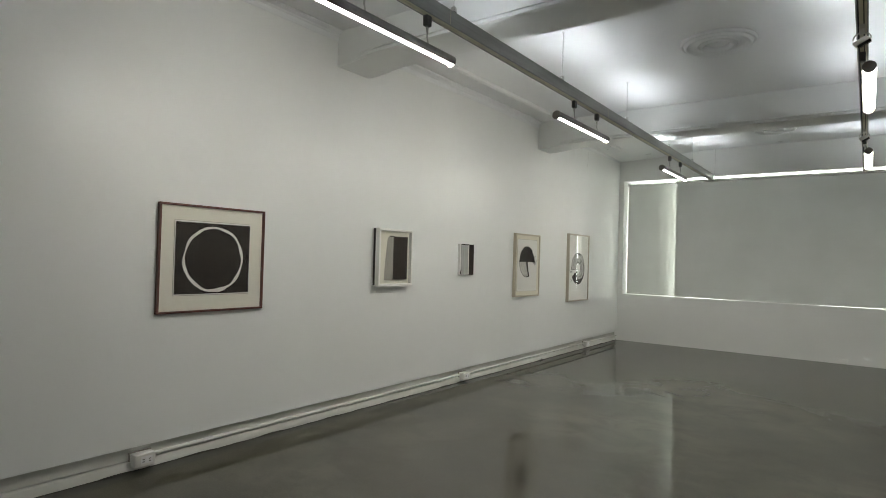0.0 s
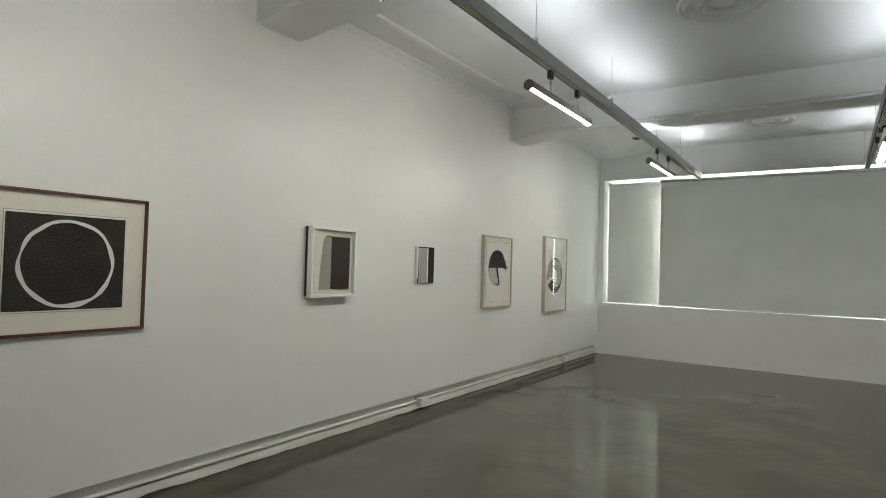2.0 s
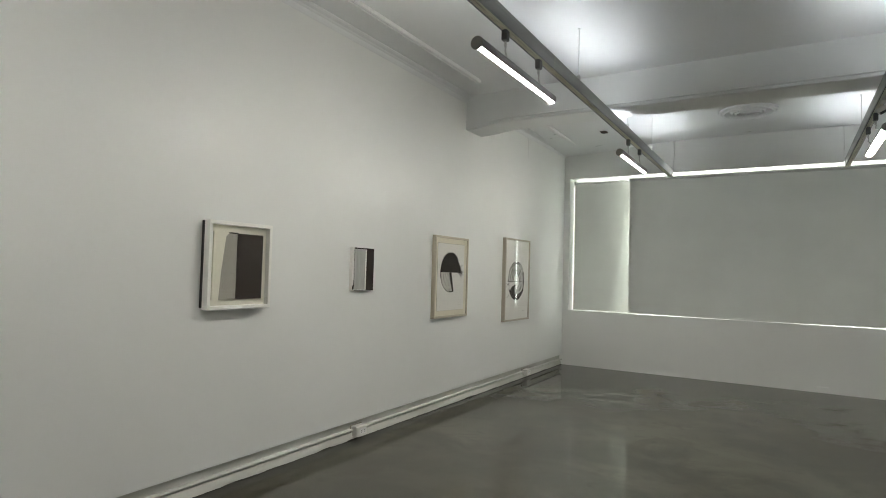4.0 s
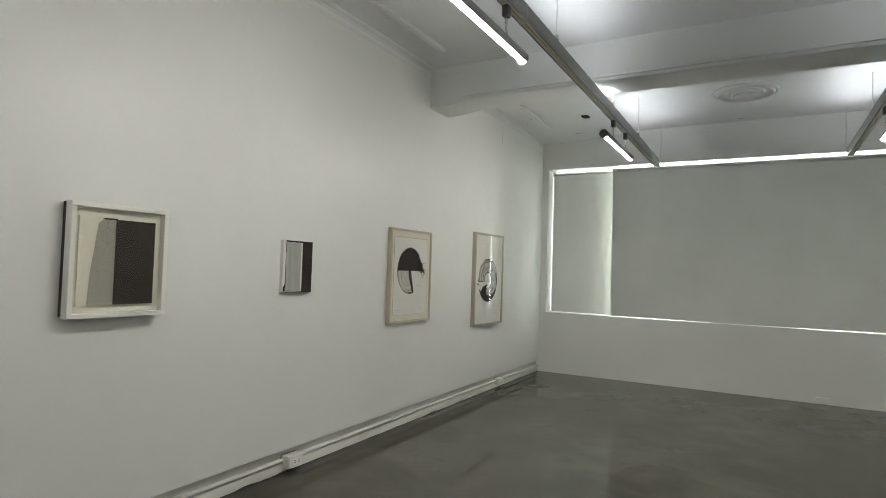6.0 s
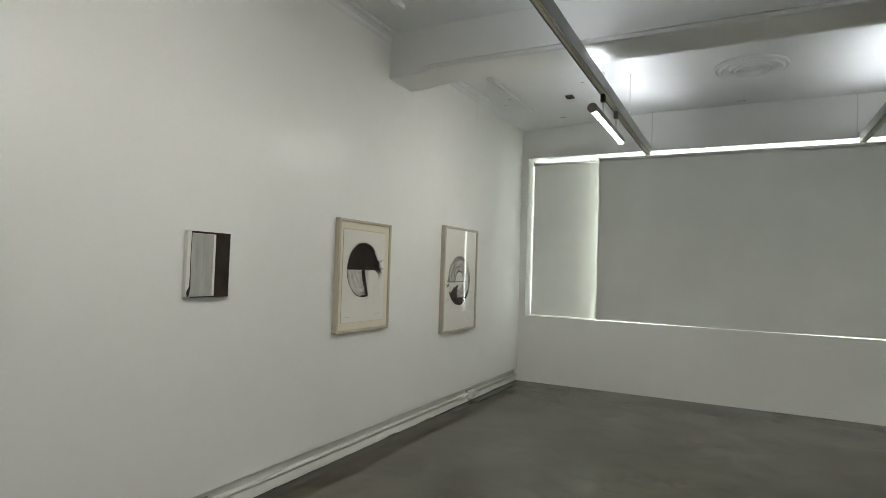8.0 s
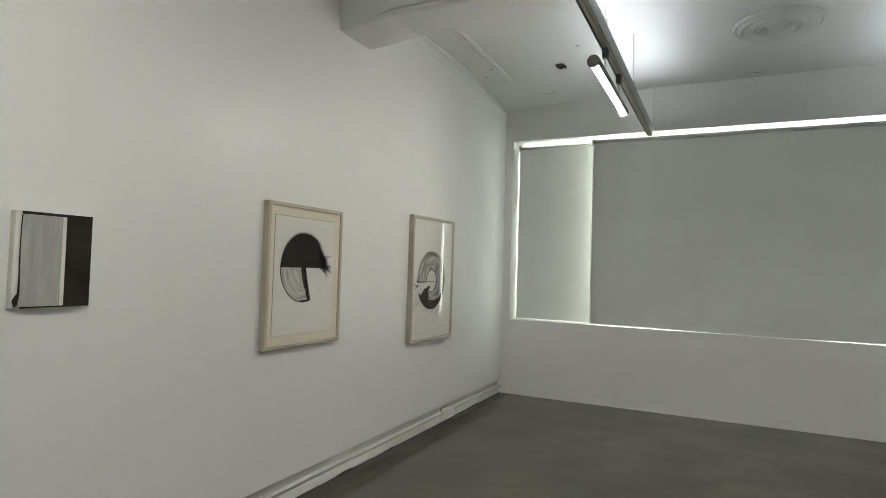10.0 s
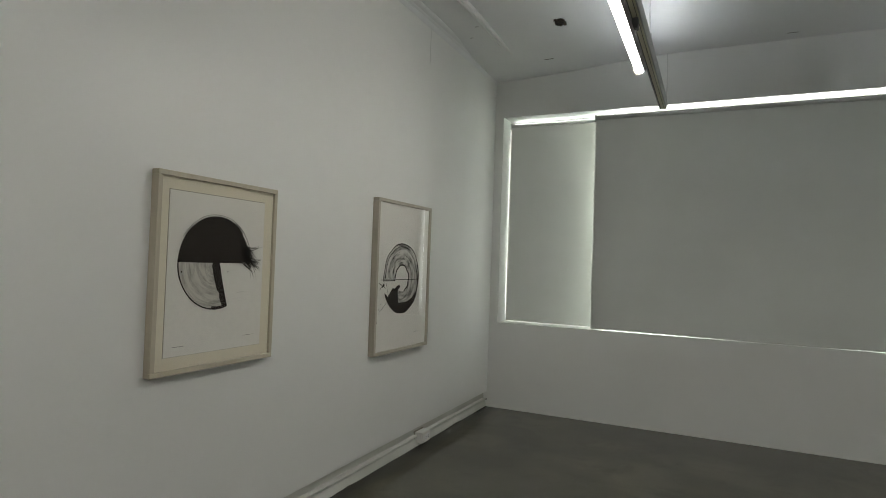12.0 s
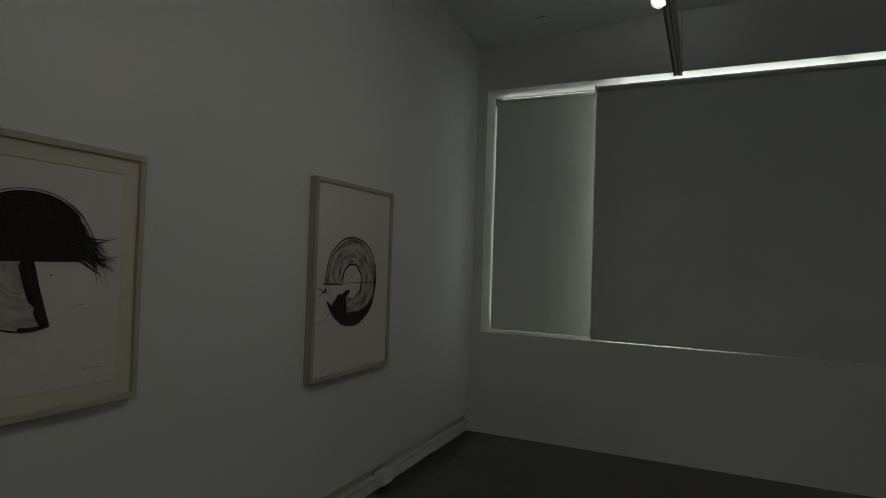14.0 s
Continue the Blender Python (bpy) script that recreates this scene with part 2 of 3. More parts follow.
def bar_along_y(section, y0, y1, closed=True):
    """A bar with the given outline in x and z, from y0 to y1."""
    bm = bmesh.new()
    rings = [[bm.verts.new((x, y, z)) for x, z in section] for y in (y0, y1)]
    n = len(section)
    for i in range(n if closed else n - 1):
        j = (i + 1) % n
        bm.faces.new((rings[0][i], rings[0][j], rings[1][j], rings[1][i]))
    if closed:
        bm.faces.new(rings[0][::-1])
        bm.faces.new(rings[1])
    bmesh.ops.recalc_face_normals(bm, faces=bm.faces)
    return bm


def flat(points, x=0.0):
    """A flat sheet that faces into the room, from points along the wall and up."""
    bm = bmesh.new()
    vs = [bm.verts.new((x, y, z)) for y, z in points]
    bm.faces.new(vs)
    bmesh.ops.triangulate(bm, faces=bm.faces)
    bmesh.ops.recalc_face_normals(bm, faces=bm.faces)
    for fc in bm.faces:
        if fc.normal.x < 0:
            fc.normal_flip()
    return bm


def strip(inner, outer, x=0.0):
    """A flat ribbon between two lines of points."""
    bm = bmesh.new()
    a = [bm.verts.new((x, y, z)) for y, z in inner]
    b = [bm.verts.new((x, y, z)) for y, z in outer]
    for i in range(len(a) - 1):
        fc = bm.faces.new((a[i], a[i + 1], b[i + 1], b[i]))
        fc.normal_update()
        if fc.normal.x < 0:
            fc.normal_flip()
    return bm


def arc(r, a0, a1, n=60, rough=0.0, seed=0.0):
    out = []
    for i in range(n + 1):
        a = radians(a0 + (a1 - a0) * i / n)
        rr = r + rough * noise.noise((math.cos(a) * 2.2 + seed, math.sin(a) * 2.2, seed)) + 0.18 * rough * noise.noise((math.cos(a) * 9, math.sin(a) * 9 + seed, 3))
        out.append((rr * math.cos(a), rr * math.sin(a)))
    return out


# ---- the room ----
WEST, EAST, SOUTH, NORTH = 0.0, 6.0, -5.0, 11.30
CEIL, SILL, HEAD, FOOT = 3.76, 0.957, 3.282, 0.172
WIN0, WIN1 = 0.10, 5.90


def structure(name, bm, material, label, category, smooth=False):
    return tagged(part(name, bm, material, None, "", smooth), label, category, kind="structure")


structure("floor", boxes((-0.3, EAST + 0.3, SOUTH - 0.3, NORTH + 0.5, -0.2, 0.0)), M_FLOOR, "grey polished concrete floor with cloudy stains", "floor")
structure("wall_west", boxes((-0.3, WEST, SOUTH - 0.3, NORTH, FOOT, 4.0)), M_WALL, "white painted plaster gallery wall with slight unevenness", "wall")
structure("wall_east", boxes((EAST, EAST + 0.3, SOUTH - 0.3, NORTH, 0.0, 4.0)), M_WALL, "white painted plaster wall", "wall")
structure("wall_south", boxes((WEST, EAST, SOUTH - 0.3, SOUTH, 0.0, 4.0)), M_WALL, "white painted plaster wall", "wall")
structure("wall_north", boxes((-0.3, EAST + 0.3, NORTH, NORTH + 0.36, 0.0, SILL), (-0.3, EAST + 0.3, NORTH, NORTH + 0.36, HEAD, 4.0),
                              (-0.3, WIN0, NORTH, NORTH + 0.36, SILL, HEAD), (WIN1, EAST + 0.3, NORTH, NORTH + 0.36, SILL, HEAD)),
          M_WALL, "white painted wall with a wide low-silled window opening", "wall")


def ceiling_height(x, y):
    def s(v, a, b):
        q = min(1, max(0, (v - a) / (b - a)))
        return q * q * (3 - 2 * q)
    return CEIL - 0.065 * (1 - s(x, 0, 1.5)) * s(y, 9.5, 11.3) + 0.045 * s(x, 0.8, 2.0) * s(y, 10.2, 11.3) + 0.002 * noise.noise((x * 0.8, y * 0.8, 0))


bm = bmesh.new()
nx, ny = 30, 80
grid = [[bm.verts.new((EAST * i / nx, SOUTH + (NORTH - SOUTH) * j / ny, ceiling_height(EAST * i / nx, SOUTH + (NORTH - SOUTH) * j / ny))) for i in range(nx + 1)] for j in range(ny + 1)]
for j in range(ny):
    for i in range(nx):
        bm.faces.new((grid[j][i], grid[j + 1][i], grid[j + 1][i + 1], grid[j][i + 1]))
box(bm, -0.3, EAST + 0.3, SOUTH - 0.3, NORTH + 0.5, 4.0, 4.2)
structure("ceiling", bm, M_CEIL, "white semi-gloss painted plaster ceiling, slightly uneven", "ceiling", True)


def beam(name, y0, y1, lift=0.0):
    """A plastered cross beam, a little deeper where it meets the wall, with a bead low on its face."""
    bm = bmesh.new()
    xs = [0.0, 0.10, 0.22, 0.34, 0.46, 0.6, 3.0, 5.4, 5.54, 5.66, 5.78, 5.9, 6.0]

    def low(x):
        d = min(x, EAST - x)
        q = min(1, max(0, (d - 0.08) / 0.45))
        return 3.335 + lift + 0.04 * q * q * (3 - 2 * q)
    rings = []
    for x in xs:
        d = min(x, EAST - x)
        bead = 0.014 * min(1, max(0, (d - 0.25) / 0.3))
        z = low(x)
        prof = [(y0, 3.85), (y0, z + 0.060), (y0 - bead, z + 0.054), (y0 - bead, z + 0.044), (y0, z + 0.040), (y0, z + 0.032), (y0 - bead * 0.7, z + 0.028), (y0 - bead * 0.7, z + 0.008), (y0 + 0.012, z),
                (y1 - 0.012, z), (y1, z + 0.012), (y1, 3.85)]
        rings.append([bm.verts.new((x, y, zz)) for y, zz in prof])
    for a, b in zip(rings, rings[1:]):
        for k in range(len(a) - 1):
            bm.faces.new((a[k], a[k + 1], b[k + 1], b[k]))
    bmesh.ops.recalc_face_normals(bm, faces=bm.faces)
    structure(name, bm, M_BEAM, "white painted ceiling beam with a beaded lower edge", "beam")


beam("beam_1", 3.37, 3.82, 0.085)
beam("beam_2", 7.62, 8.03)
beam("beam_3", -0.88, -0.45)

# flat bead strips on the ceiling and the small cove where it meets the wall
for k, (y0, y1) in enumerate(((3.95, 7.16), (8.16, 10.60))):
    sec = [(0.388, 3.768), (0.388, 3.738), (0.394, 3.730), (0.406, 3.730), (0.412, 3.740), (0.426, 3.740), (0.432, 3.726), (0.440, 3.720), (0.452, 3.720), (0.460, 3.728), (0.460, 3.768)]
    structure("trim_%d" % (k + 1), bar_along_y([(x - 0.03, z) for x, z in sec], y0, y1), M_TRIM, "white painted moulding strip on the ceiling", "moulding")
for k, (y0, y1) in enumerate(((-0.45, 3.37), (3.82, 7.62), (8.03, 11.30))):
    sec = [(-0.01, 3.64), (0.004, 3.668), (0.010, 3.69), (0.010, 3.712), (0.026, 3.73), (0.05, 3.74), (0.062, 3.75), (0.062, 3.80), (-0.01, 3.80)]
    structure("trim_%d" % (k + 3), bar_along_y(sec, y0, y1), M_CEIL, "white painted cove along the wall", "moulding")


def skirting():
    """The old wall foot that shows under the lining: uneven plaster with a thicker ragged course at the floor."""
    bm = bmesh.new()
    n = 420
    prev = None
    for i in range(n + 1):
        y = SOUTH + (NORTH - SOUTH) * i / n
        w = 0.003 * noise.noise((y * 2.3, 0, 0)) + 0.002 * noise.noise((y * 9, 3, 0))
        k = max(0.0, noise.noise((y * 3.1, 7, 0)))
        foot = 0.004 + 0.034 * k * k + 0.020 * abs(noise.noise((y * 23, 1, 0))) * (0.3 + k)
        prof = [(-0.085, FOOT + 0.01), (-0.080, FOOT - 0.003), (-0.042 + w, 0.168), (-0.039 + w, 0.125), (-0.037 + w, 0.092), (-0.036 + w, 0.078), (-0.050 + w, 0.071), (-0.024 + w, 0.066), (-0.018 + w, 0.058), (-0.010 + w, 0.03), (-0.006 + w, foot), (-0.022, foot - 0.004), (-0.026, -0.01)]
        ring = [bm.verts.new((x, y, z)) for x, z in prof]
        if prev:
            for a in range(len(ring) - 1):
                bm.faces.new((prev[a], ring[a], ring[a + 1], prev[a + 1]))
        prev = ring
    bmesh.ops.recalc_face_normals(bm, faces=bm.faces)
    return bm


structure("baseboard", skirting(), M_BASE, "worn off-white plaster skirting with a ragged foot", "skirting")
structure("trim_6", boxes((-0.3, -0.0, SOUTH, NORTH, 0.0, 0.004), (-0.3, -0.088, SOUTH, NORTH, 0.004, FOOT)), M_MORTAR, "dark gap under the ragged skirting", "gap")

# ---- window ----
window = tagged(new("window_1"), "wide window behind pale roller blinds", "window", kind="structure")
for x0, x1, z0, z1 in ((WIN0, WIN0 + 0.05, SILL, HEAD), (WIN1 - 0.05, WIN1, SILL, HEAD), (WIN0 + 0.05, WIN1 - 0.05, SILL, SILL + 0.05), (WIN0 + 0.05, WIN1 - 0.05, HEAD - 0.012, HEAD),
                       (1.25, 1.30, SILL + 0.05, HEAD - 0.012), (3.0, 3.05, SILL + 0.05, HEAD - 0.012), (4.5, 4.55, SILL + 0.05, HEAD - 0.012)):
    part("window_frame", boxes((x0, x1, NORTH + 0.28, NORTH + 0.34, z0, z1), bevel=0.003), M_TRIM, window)
for x0, x1 in ((0.15, 1.25), (1.30, 3.0), (3.05, 4.5), (4.55, 5.85)):
    bm = bmesh.new()
    bm.faces.new([bm.verts.new((x, NORTH + 0.308, z)) for x, z in ((x0, SILL + 0.05), (x1, SILL + 0.05), (x1, HEAD - 0.012), (x0, HEAD - 0.012))])
    pane = part("pane", bm, M_PANE, window)
    pane.visible_shadow = False
tagged(part("backdrop", boxes((-6, 14, 16.0, 16.1, -0.2, 9)), M_DAY), "pale overcast daylight beyond the window", "backdrop", kind="structure")
structure("ground", boxes((-300, 300, NORTH + 0.5, 300, -0.35, -0.25)), M_BASE, "pale ground outside the window", "ground")


def roller_blind(name, x0, x1, y, z0, z1, label, drop=0.0, roll_r=0.028):
    b = thing(name, (x0, y, z0), label, "roller blind", "window blinds")
    w, h = x1 - x0, z1 - z0
    bm = bmesh.new()
    n, m = 24, 30
    g = [[bm.verts.new((w * i / n, 0.006 * noise.noise((i * 0.23 + x0, j * 0.06, 5)) + 0.002 * noise.noise((i * 0.8, j * 0.3, 1)),
                        h * j / m + drop * (0.5 + 0.5 * math.cos(w * i / n * 1.75)) * (1 - j / m))) for i in range(n + 1)] for j in range(m + 1)]
    for j in range(m):
        for i in range(n):
            bm.faces.new((g[j][i], g[j][i + 1], g[j + 1][i + 1], g[j + 1][i]))
    part("cloth", bm, M_BLIND, b, "", True)
    bm = bmesh.new()
    rod(bm, (0.0, 0.012, h), (w, 0.012, h), roll_r, 20)
    part("roller", bm, M_BLIND, b, "", True)
    bm = bmesh.new()
    last = None
    for i in range(n + 1):
        lift = drop * (0.5 + 0.5 * math.cos(w * i / n * 1.75))
        ring = [bm.verts.new((w * i / n, yy, lift + zz)) for yy, zz in ((-0.005, 0.0), (0.005, 0.0), (0.005, 0.022), (-0.005, 0.022))]
        for k in range(4) if last else ():
            bm.faces.new((last[k], last[(k + 1) % 4], ring[(k + 1) % 4], ring[k]))
        last = ring
    part("bottom_bar", bm, M_BLIND, b)
    for xx in (-0.012, w + 0.002):
        part("bracket", boxes((xx, xx + 0.010, -0.02, 0.045, h - 0.04, h + 0.035), bevel=0.002), M_BLINDRAIL, b, "small metal end bracket")
    return b


roller_blind("roller_blind", 0.117, 1.192, NORTH + 0.245, SILL + 0.010, HEAD - 0.047, "narrow pale grey-green roller blind drawn down in the window recess", 0.0, 0.022)
roller_blind("roller_blind", 1.125, 5.88, NORTH + 0.055, SILL + 0.0006, HEAD - 0.068, "wide pale grey-green roller blind drawn down over the window", 0.0048)
# side cord of the narrow blind
cord = thing("blind_cord", (0.122, NORTH + 0.215, SILL), "thin white bead cord hanging beside the narrow blind", "cord")
bm = bmesh.new()
rod(bm, (0, 0, 0.25), (0.006, 0, HEAD - SILL - 0.08), 0.0022, 6)
rod(bm, (0.014, 0, 0.25), (0.012, 0, HEAD - SILL - 0.08), 0.0022, 6)
rod(bm, (0, 0, 0.25), (0.014, 0, 0.25), 0.0022, 6)
part("cord", bm, M_WHITECABLE, cord)


# ---- track rails ----
RAIL_Z, RAIL_H, RAIL_W = 3.185, 0.110, 0.068
RAIL_A, RAIL_B = 1.815, 4.13


def track_rail(x, y0, y1, wires, lit):
    """A suspended aluminium profile: grey sides, slotted underside, light strip on top, cables and cable clamps."""
    r = thing("track_rail", (x, y0, RAIL_Z), "grey aluminium lighting rail with an uplight, hung on steel cables", "lighting rail", "ceiling lighting rails")
    w, h, L = RAIL_W / 2, RAIL_H, y1 - y0
    sec = [(-w, 0.004), (-w + 0.004, 0), (-0.026, 0), (-0.026, 0.018), (0.026, 0.018), (0.026, 0), (w - 0.004, 0), (w, 0.004), (w, h - 0.003), (w - 0.003, h),
           (0.018, h), (0.018, h - 0.012), (-0.018, h - 0.012), (-0.018, h), (-w + 0.003, h), (-w, h - 0.003)]
    part("profile", bar_along_y(sec, 0, L), M_RAIL, r)
    part("lip", boxes((0.013, 0.0255, 0.001, L - 0.001, -0.002, 0.012), (-0.016, 0.006, 0.001, L - 0.001, -0.002, 0.012)), M_LIP, r, "cream edge of the track slot")
    part("slot", boxes((-0.0255, 0.0255, 0.001, L - 0.001, 0.0125, 0.0175)), M_SLOT, r, "black slot of the track")
    for a, b in lit:
        part("uplight", boxes((-0.016, 0.016, a - y0, b - y0, h - 0.0115, h - 0.004)), M_UP, r, "lit strip on top of the rail")
    part("end_cap", boxes((-w, w, L + 0.0005, L + 0.006, 0, h), bevel=0.001), M_RAIL, r)
    for k in range(1, int(L / 3.0)):
        part("joint", boxes((w, w + 0.0015, k * 3.0, k * 3.0 + 0.004, 0.006, h - 0.006), (-0.02, 0.02, k * 3.0 - 0.03, k * 3.0 + 0.03, -0.006, -0.003)), M_LIP, r, "joint cover between two rail lengths")
    for wy in wires:
        top = ceiling_height(x, wy) if not 7.62 < wy < 8.03 else 3.376
        c = part("hanger", rod(bmesh.new(), (0.018, wy - y0, h + 0.02), (0.018, wy - y0, top - RAIL_Z), 0.0046, 8), M_WIRE, r, "thin steel suspension cable")
        part("clamp", boxes((0.003, 0.033, wy - y0 - 0.015, wy - y0 + 0.015, h + 0.0005, h + 0.040), bevel=0.004), M_CHROME, c, "bright cable gripper")
        part("ceiling_cup", rod(bmesh.new(), (0.018, wy - y0, top - RAIL_Z - 0.012), (0.018, wy - y0, top - RAIL_Z + 0.002), 0.011, 12), M_TRIM, c)
        part("bolt", rod(bmesh.new(), (0.018, wy - y0 + 0.024, h), (0.018, wy - y0 + 0.024, h + 0.028), 0.005, 8), M_ADAPT, c)
    return r


track_rail(RAIL_A, -0.3, 11.10, (1.0, 2.76, 4.53, 6.34, 8.15, 9.53), ((0.2, 1.4), (1.8, 3.2), (4.0, 5.4), (5.85, 7.3), (7.78, 10.7)))
track_rail(RAIL_B, -0.3, 11.10, (1.0, 2.76, 4.53, 6.34, 8.15, 9.56), ((0.2, 1.4), (1.8, 3.2), (4.0, 5.4), (5.85, 7.2), (8.2, 10.7)))

# feed cables that run down the wall from the ceiling to the end of each rail
for x in (1.83, 4.10):
    t = thing("feed_cable", (x, 11.28, 3.2), "white power cable from the ceiling to the rail end", "cable", "rail feed cables")
    bm = bmesh.new()
    pts = [(0, 0.008, 0.60), (0.004, 0.008, 0.35), (0.0, 0.004, 0.16), (0.005, -0.06, 0.075), (0.008, -0.176, 0.065)]
    for a, b in zip(pts, pts[1:]):
        rod(bm, a, b, 0.0045, 8)
    part("sheath", bm, M_WHITECABLE, t)


def tube_lamp(x, y, tilt, lean=0.0):
    """A track tube light: round grey housing, lit lower side, hung aside by lean, caps, two stalks with track adapters."""
    L, R = 1.27, 0.041
    zc = -0.230
    t = thing("tube_light", (x, y, RAIL_Z), "grey cylindrical tube light with lit diffuser under the rail", "tube light", "track tube lights")
    rot = Matrix.Rotation(radians(tilt), 4, "Y")

    def shell(a0, a1, r, n):
        bm = bmesh.new()
        rings = []
        for yy in (0.006, L - 0.006):
            rings.append([bm.verts.new((r * math.sin(radians(a0 + (a1 - a0) * i / n)), yy, r * math.cos(radians(a0 + (a1 - a0) * i / n)))) for i in range(n + 1)])
        for i in range(n):
            bm.faces.new((rings[0][i], rings[1][i], rings[1][i + 1], rings[0][i + 1]))
        for ring in rings:
            bm.faces.new(ring)
        bmesh.ops.recalc_face_normals(bm, faces=bm.faces)
        bmesh.ops.transform(bm, matrix=Matrix.Translation((lean, 0, zc)) @ rot, verts=bm.verts)
        return bm
    part("housing", shell(-100, 100, R, 28), M_HOUSING, t, "", True)
    # a shallow bowed diffuser across the open lower side of the housing
    half_w, top, sag = R * 0.975, -R * 0.19, R * 0.50
    bm = bmesh.new()
    rings = [[bm.verts.new((half_w * k / 8, yy, top - sag * (1 - (k / 8) ** 2))) for k in range(-8, 9)] for yy in (0.007, L - 0.007)]
    for k in range(16):
        bm.faces.new((rings[0][k], rings[0][k + 1], rings[1][k + 1], rings[1][k]))
    bmesh.ops.recalc_face_normals(bm, faces=bm.faces)
    bmesh.ops.transform(bm, matrix=Matrix.Translation((lean, 0, zc)) @ rot, verts=bm.verts)
    part("diffuser", bm, M_TUBE, t, "lit white diffuser", True)
    for yy, s in ((0.0, 1), (L - 0.006, 1)):
        bm = rod(bmesh.new(), (lean, yy, zc), (lean, yy + 0.006, zc), R + 0.0005, 32)
        part("end_cap", bm, M_CAP, t)
    for yy in (0.40, 0.99):
        a = part("adapter", boxes((-0.019, 0.019, yy - 0.026, yy + 0.026, -0.075, -0.004), bevel=0.004), M_ADAPT, t, "dark grey track adapter")
        bm = rod(bmesh.new(), (0, yy, -0.112), (0, yy, -0.074), 0.009, 12)
        rod(bm, (0, yy, -0.150), (0.004, yy, -0.112), 0.006, 10)
        rod(bm, (lean + 0.004 + 0.02 * math.sin(radians(tilt)), yy - 0.004, zc + R * 0.9), (0.002, yy, -0.148), 0.005, 8)
        part("stalk", bm, M_CHROME, a, "bright jointed stalk")
    return t


for y in (1.50, 4.46, 7.88):
    tube_lamp(RAIL_A, y, 31)
for y in (4.34, 7.74):
    tube_lamp(4.13, y, -8, 0.04)


def spotlight(x, y):
    s = thing("spotlight", (x, y, RAIL_Z), "small flat track spotlight with a dark face, unlit", "spotlight", "track spotlights")
    part("adapter", boxes((-0.017, 0.017, -0.09, 0.03, -0.034, -0.003), bevel=0.003), M_SPOT, s)
    bm = bmesh.new()
    for a in range(10):
        p0, p1 = radians(18 * a), radians(18 * (a + 1))
        rod(bm, (0.05 * math.cos(p0), 0.0, -0.075 + 0.045 * math.sin(p0)), (0.05 * math.cos(p1), 0.0, -0.075 + 0.045 * math.sin(p1)), 0.004, 6)
    part("yoke", bm, M_SPOT, s, "thin curved yoke")
    m = Matrix.Translation((0, 0, -0.095)) @ Matrix.Rotation(radians(-28), 4, "Y") @ Matrix.Rotation(radians(35), 4, "X")
    bm = boxes((-0.045, 0.045, -0.045, 0.045, -0.012, 0.016), bevel=0.005)
    bmesh.ops.transform(bm, matrix=m, verts=bm.verts)
    h = part("head", bm, M_SPOT, s)
    bm = boxes((-0.039, 0.039, -0.047, -0.0455, -0.008, 0.012), (-0.039, 0.039, -0.039, 0.039, -0.0165, -0.0125))
    bmesh.ops.transform(bm, matrix=m, verts=bm.verts)
    part("lens", bm, M_BLACK, h, "black lamp face")


spotlight(4.13, 4.22)
spotlight(4.13, 7.66)


# ---- ceiling fittings ----
def ceiling_rose(x, y):
    """A plaster rose: stepped rings round a shallow bowl and a flat blank plate in the middle."""
    z = ceiling_height(x, y)
    r = thing("ceiling_rose", (x, y, z), "white plaster ceiling rose with stepped rings round a blank plate", "ceiling rose", "ceiling roses")
    prof = [(0.345, 0.010), (0.345, -0.006), (0.335, -0.014), (0.322, -0.014), (0.316, -0.008), (0.308, -0.008), (0.300, -0.020), (0.286, -0.024), (0.272, -0.020), (0.266, -0.010), (0.252, -0.006), (0.225, -0.004), (0.205, -0.006),
            (0.196, -0.014), (0.186, -0.018), (0.174, -0.018), (0.168, -0.012), (0.160, -0.012), (0.152, -0.024), (0.138, -0.026), (0.128, -0.018), (0.116, -0.010), (0.112, 0.006)]
    bm = bmesh.new()
    n = 72
    rings = [[bm.verts.new((a * math.cos(2 * math.pi * i / n), a * math.sin(2 * math.pi * i / n), b * 2.0)) for i in range(n)] for a, b in prof]
    for p, q in zip(rings, rings[1:]):
        for i in range(n):
            bm.faces.new((p[i], p[(i + 1) % n], q[(i + 1) % n], q[i]))
    bmesh.ops.recalc_face_normals(bm, faces=bm.faces)
    part("ring_moulding", bm, M_CEIL, r, "", True)
    part("plate", rod(bmesh.new(), (0, 0, -0.016), (0, 0, 0.0), 0.101, 48), M_CEIL, r, "round blank plate")
    part("gap", rod(bmesh.new(), (0, 0, -0.001), (0, 0, 0.006), 0.113, 48), M_CRACK, r, "dark gap round the plate")


ceiling_rose(2.98, 5.56)
ceiling_rose(2.98, 9.74)

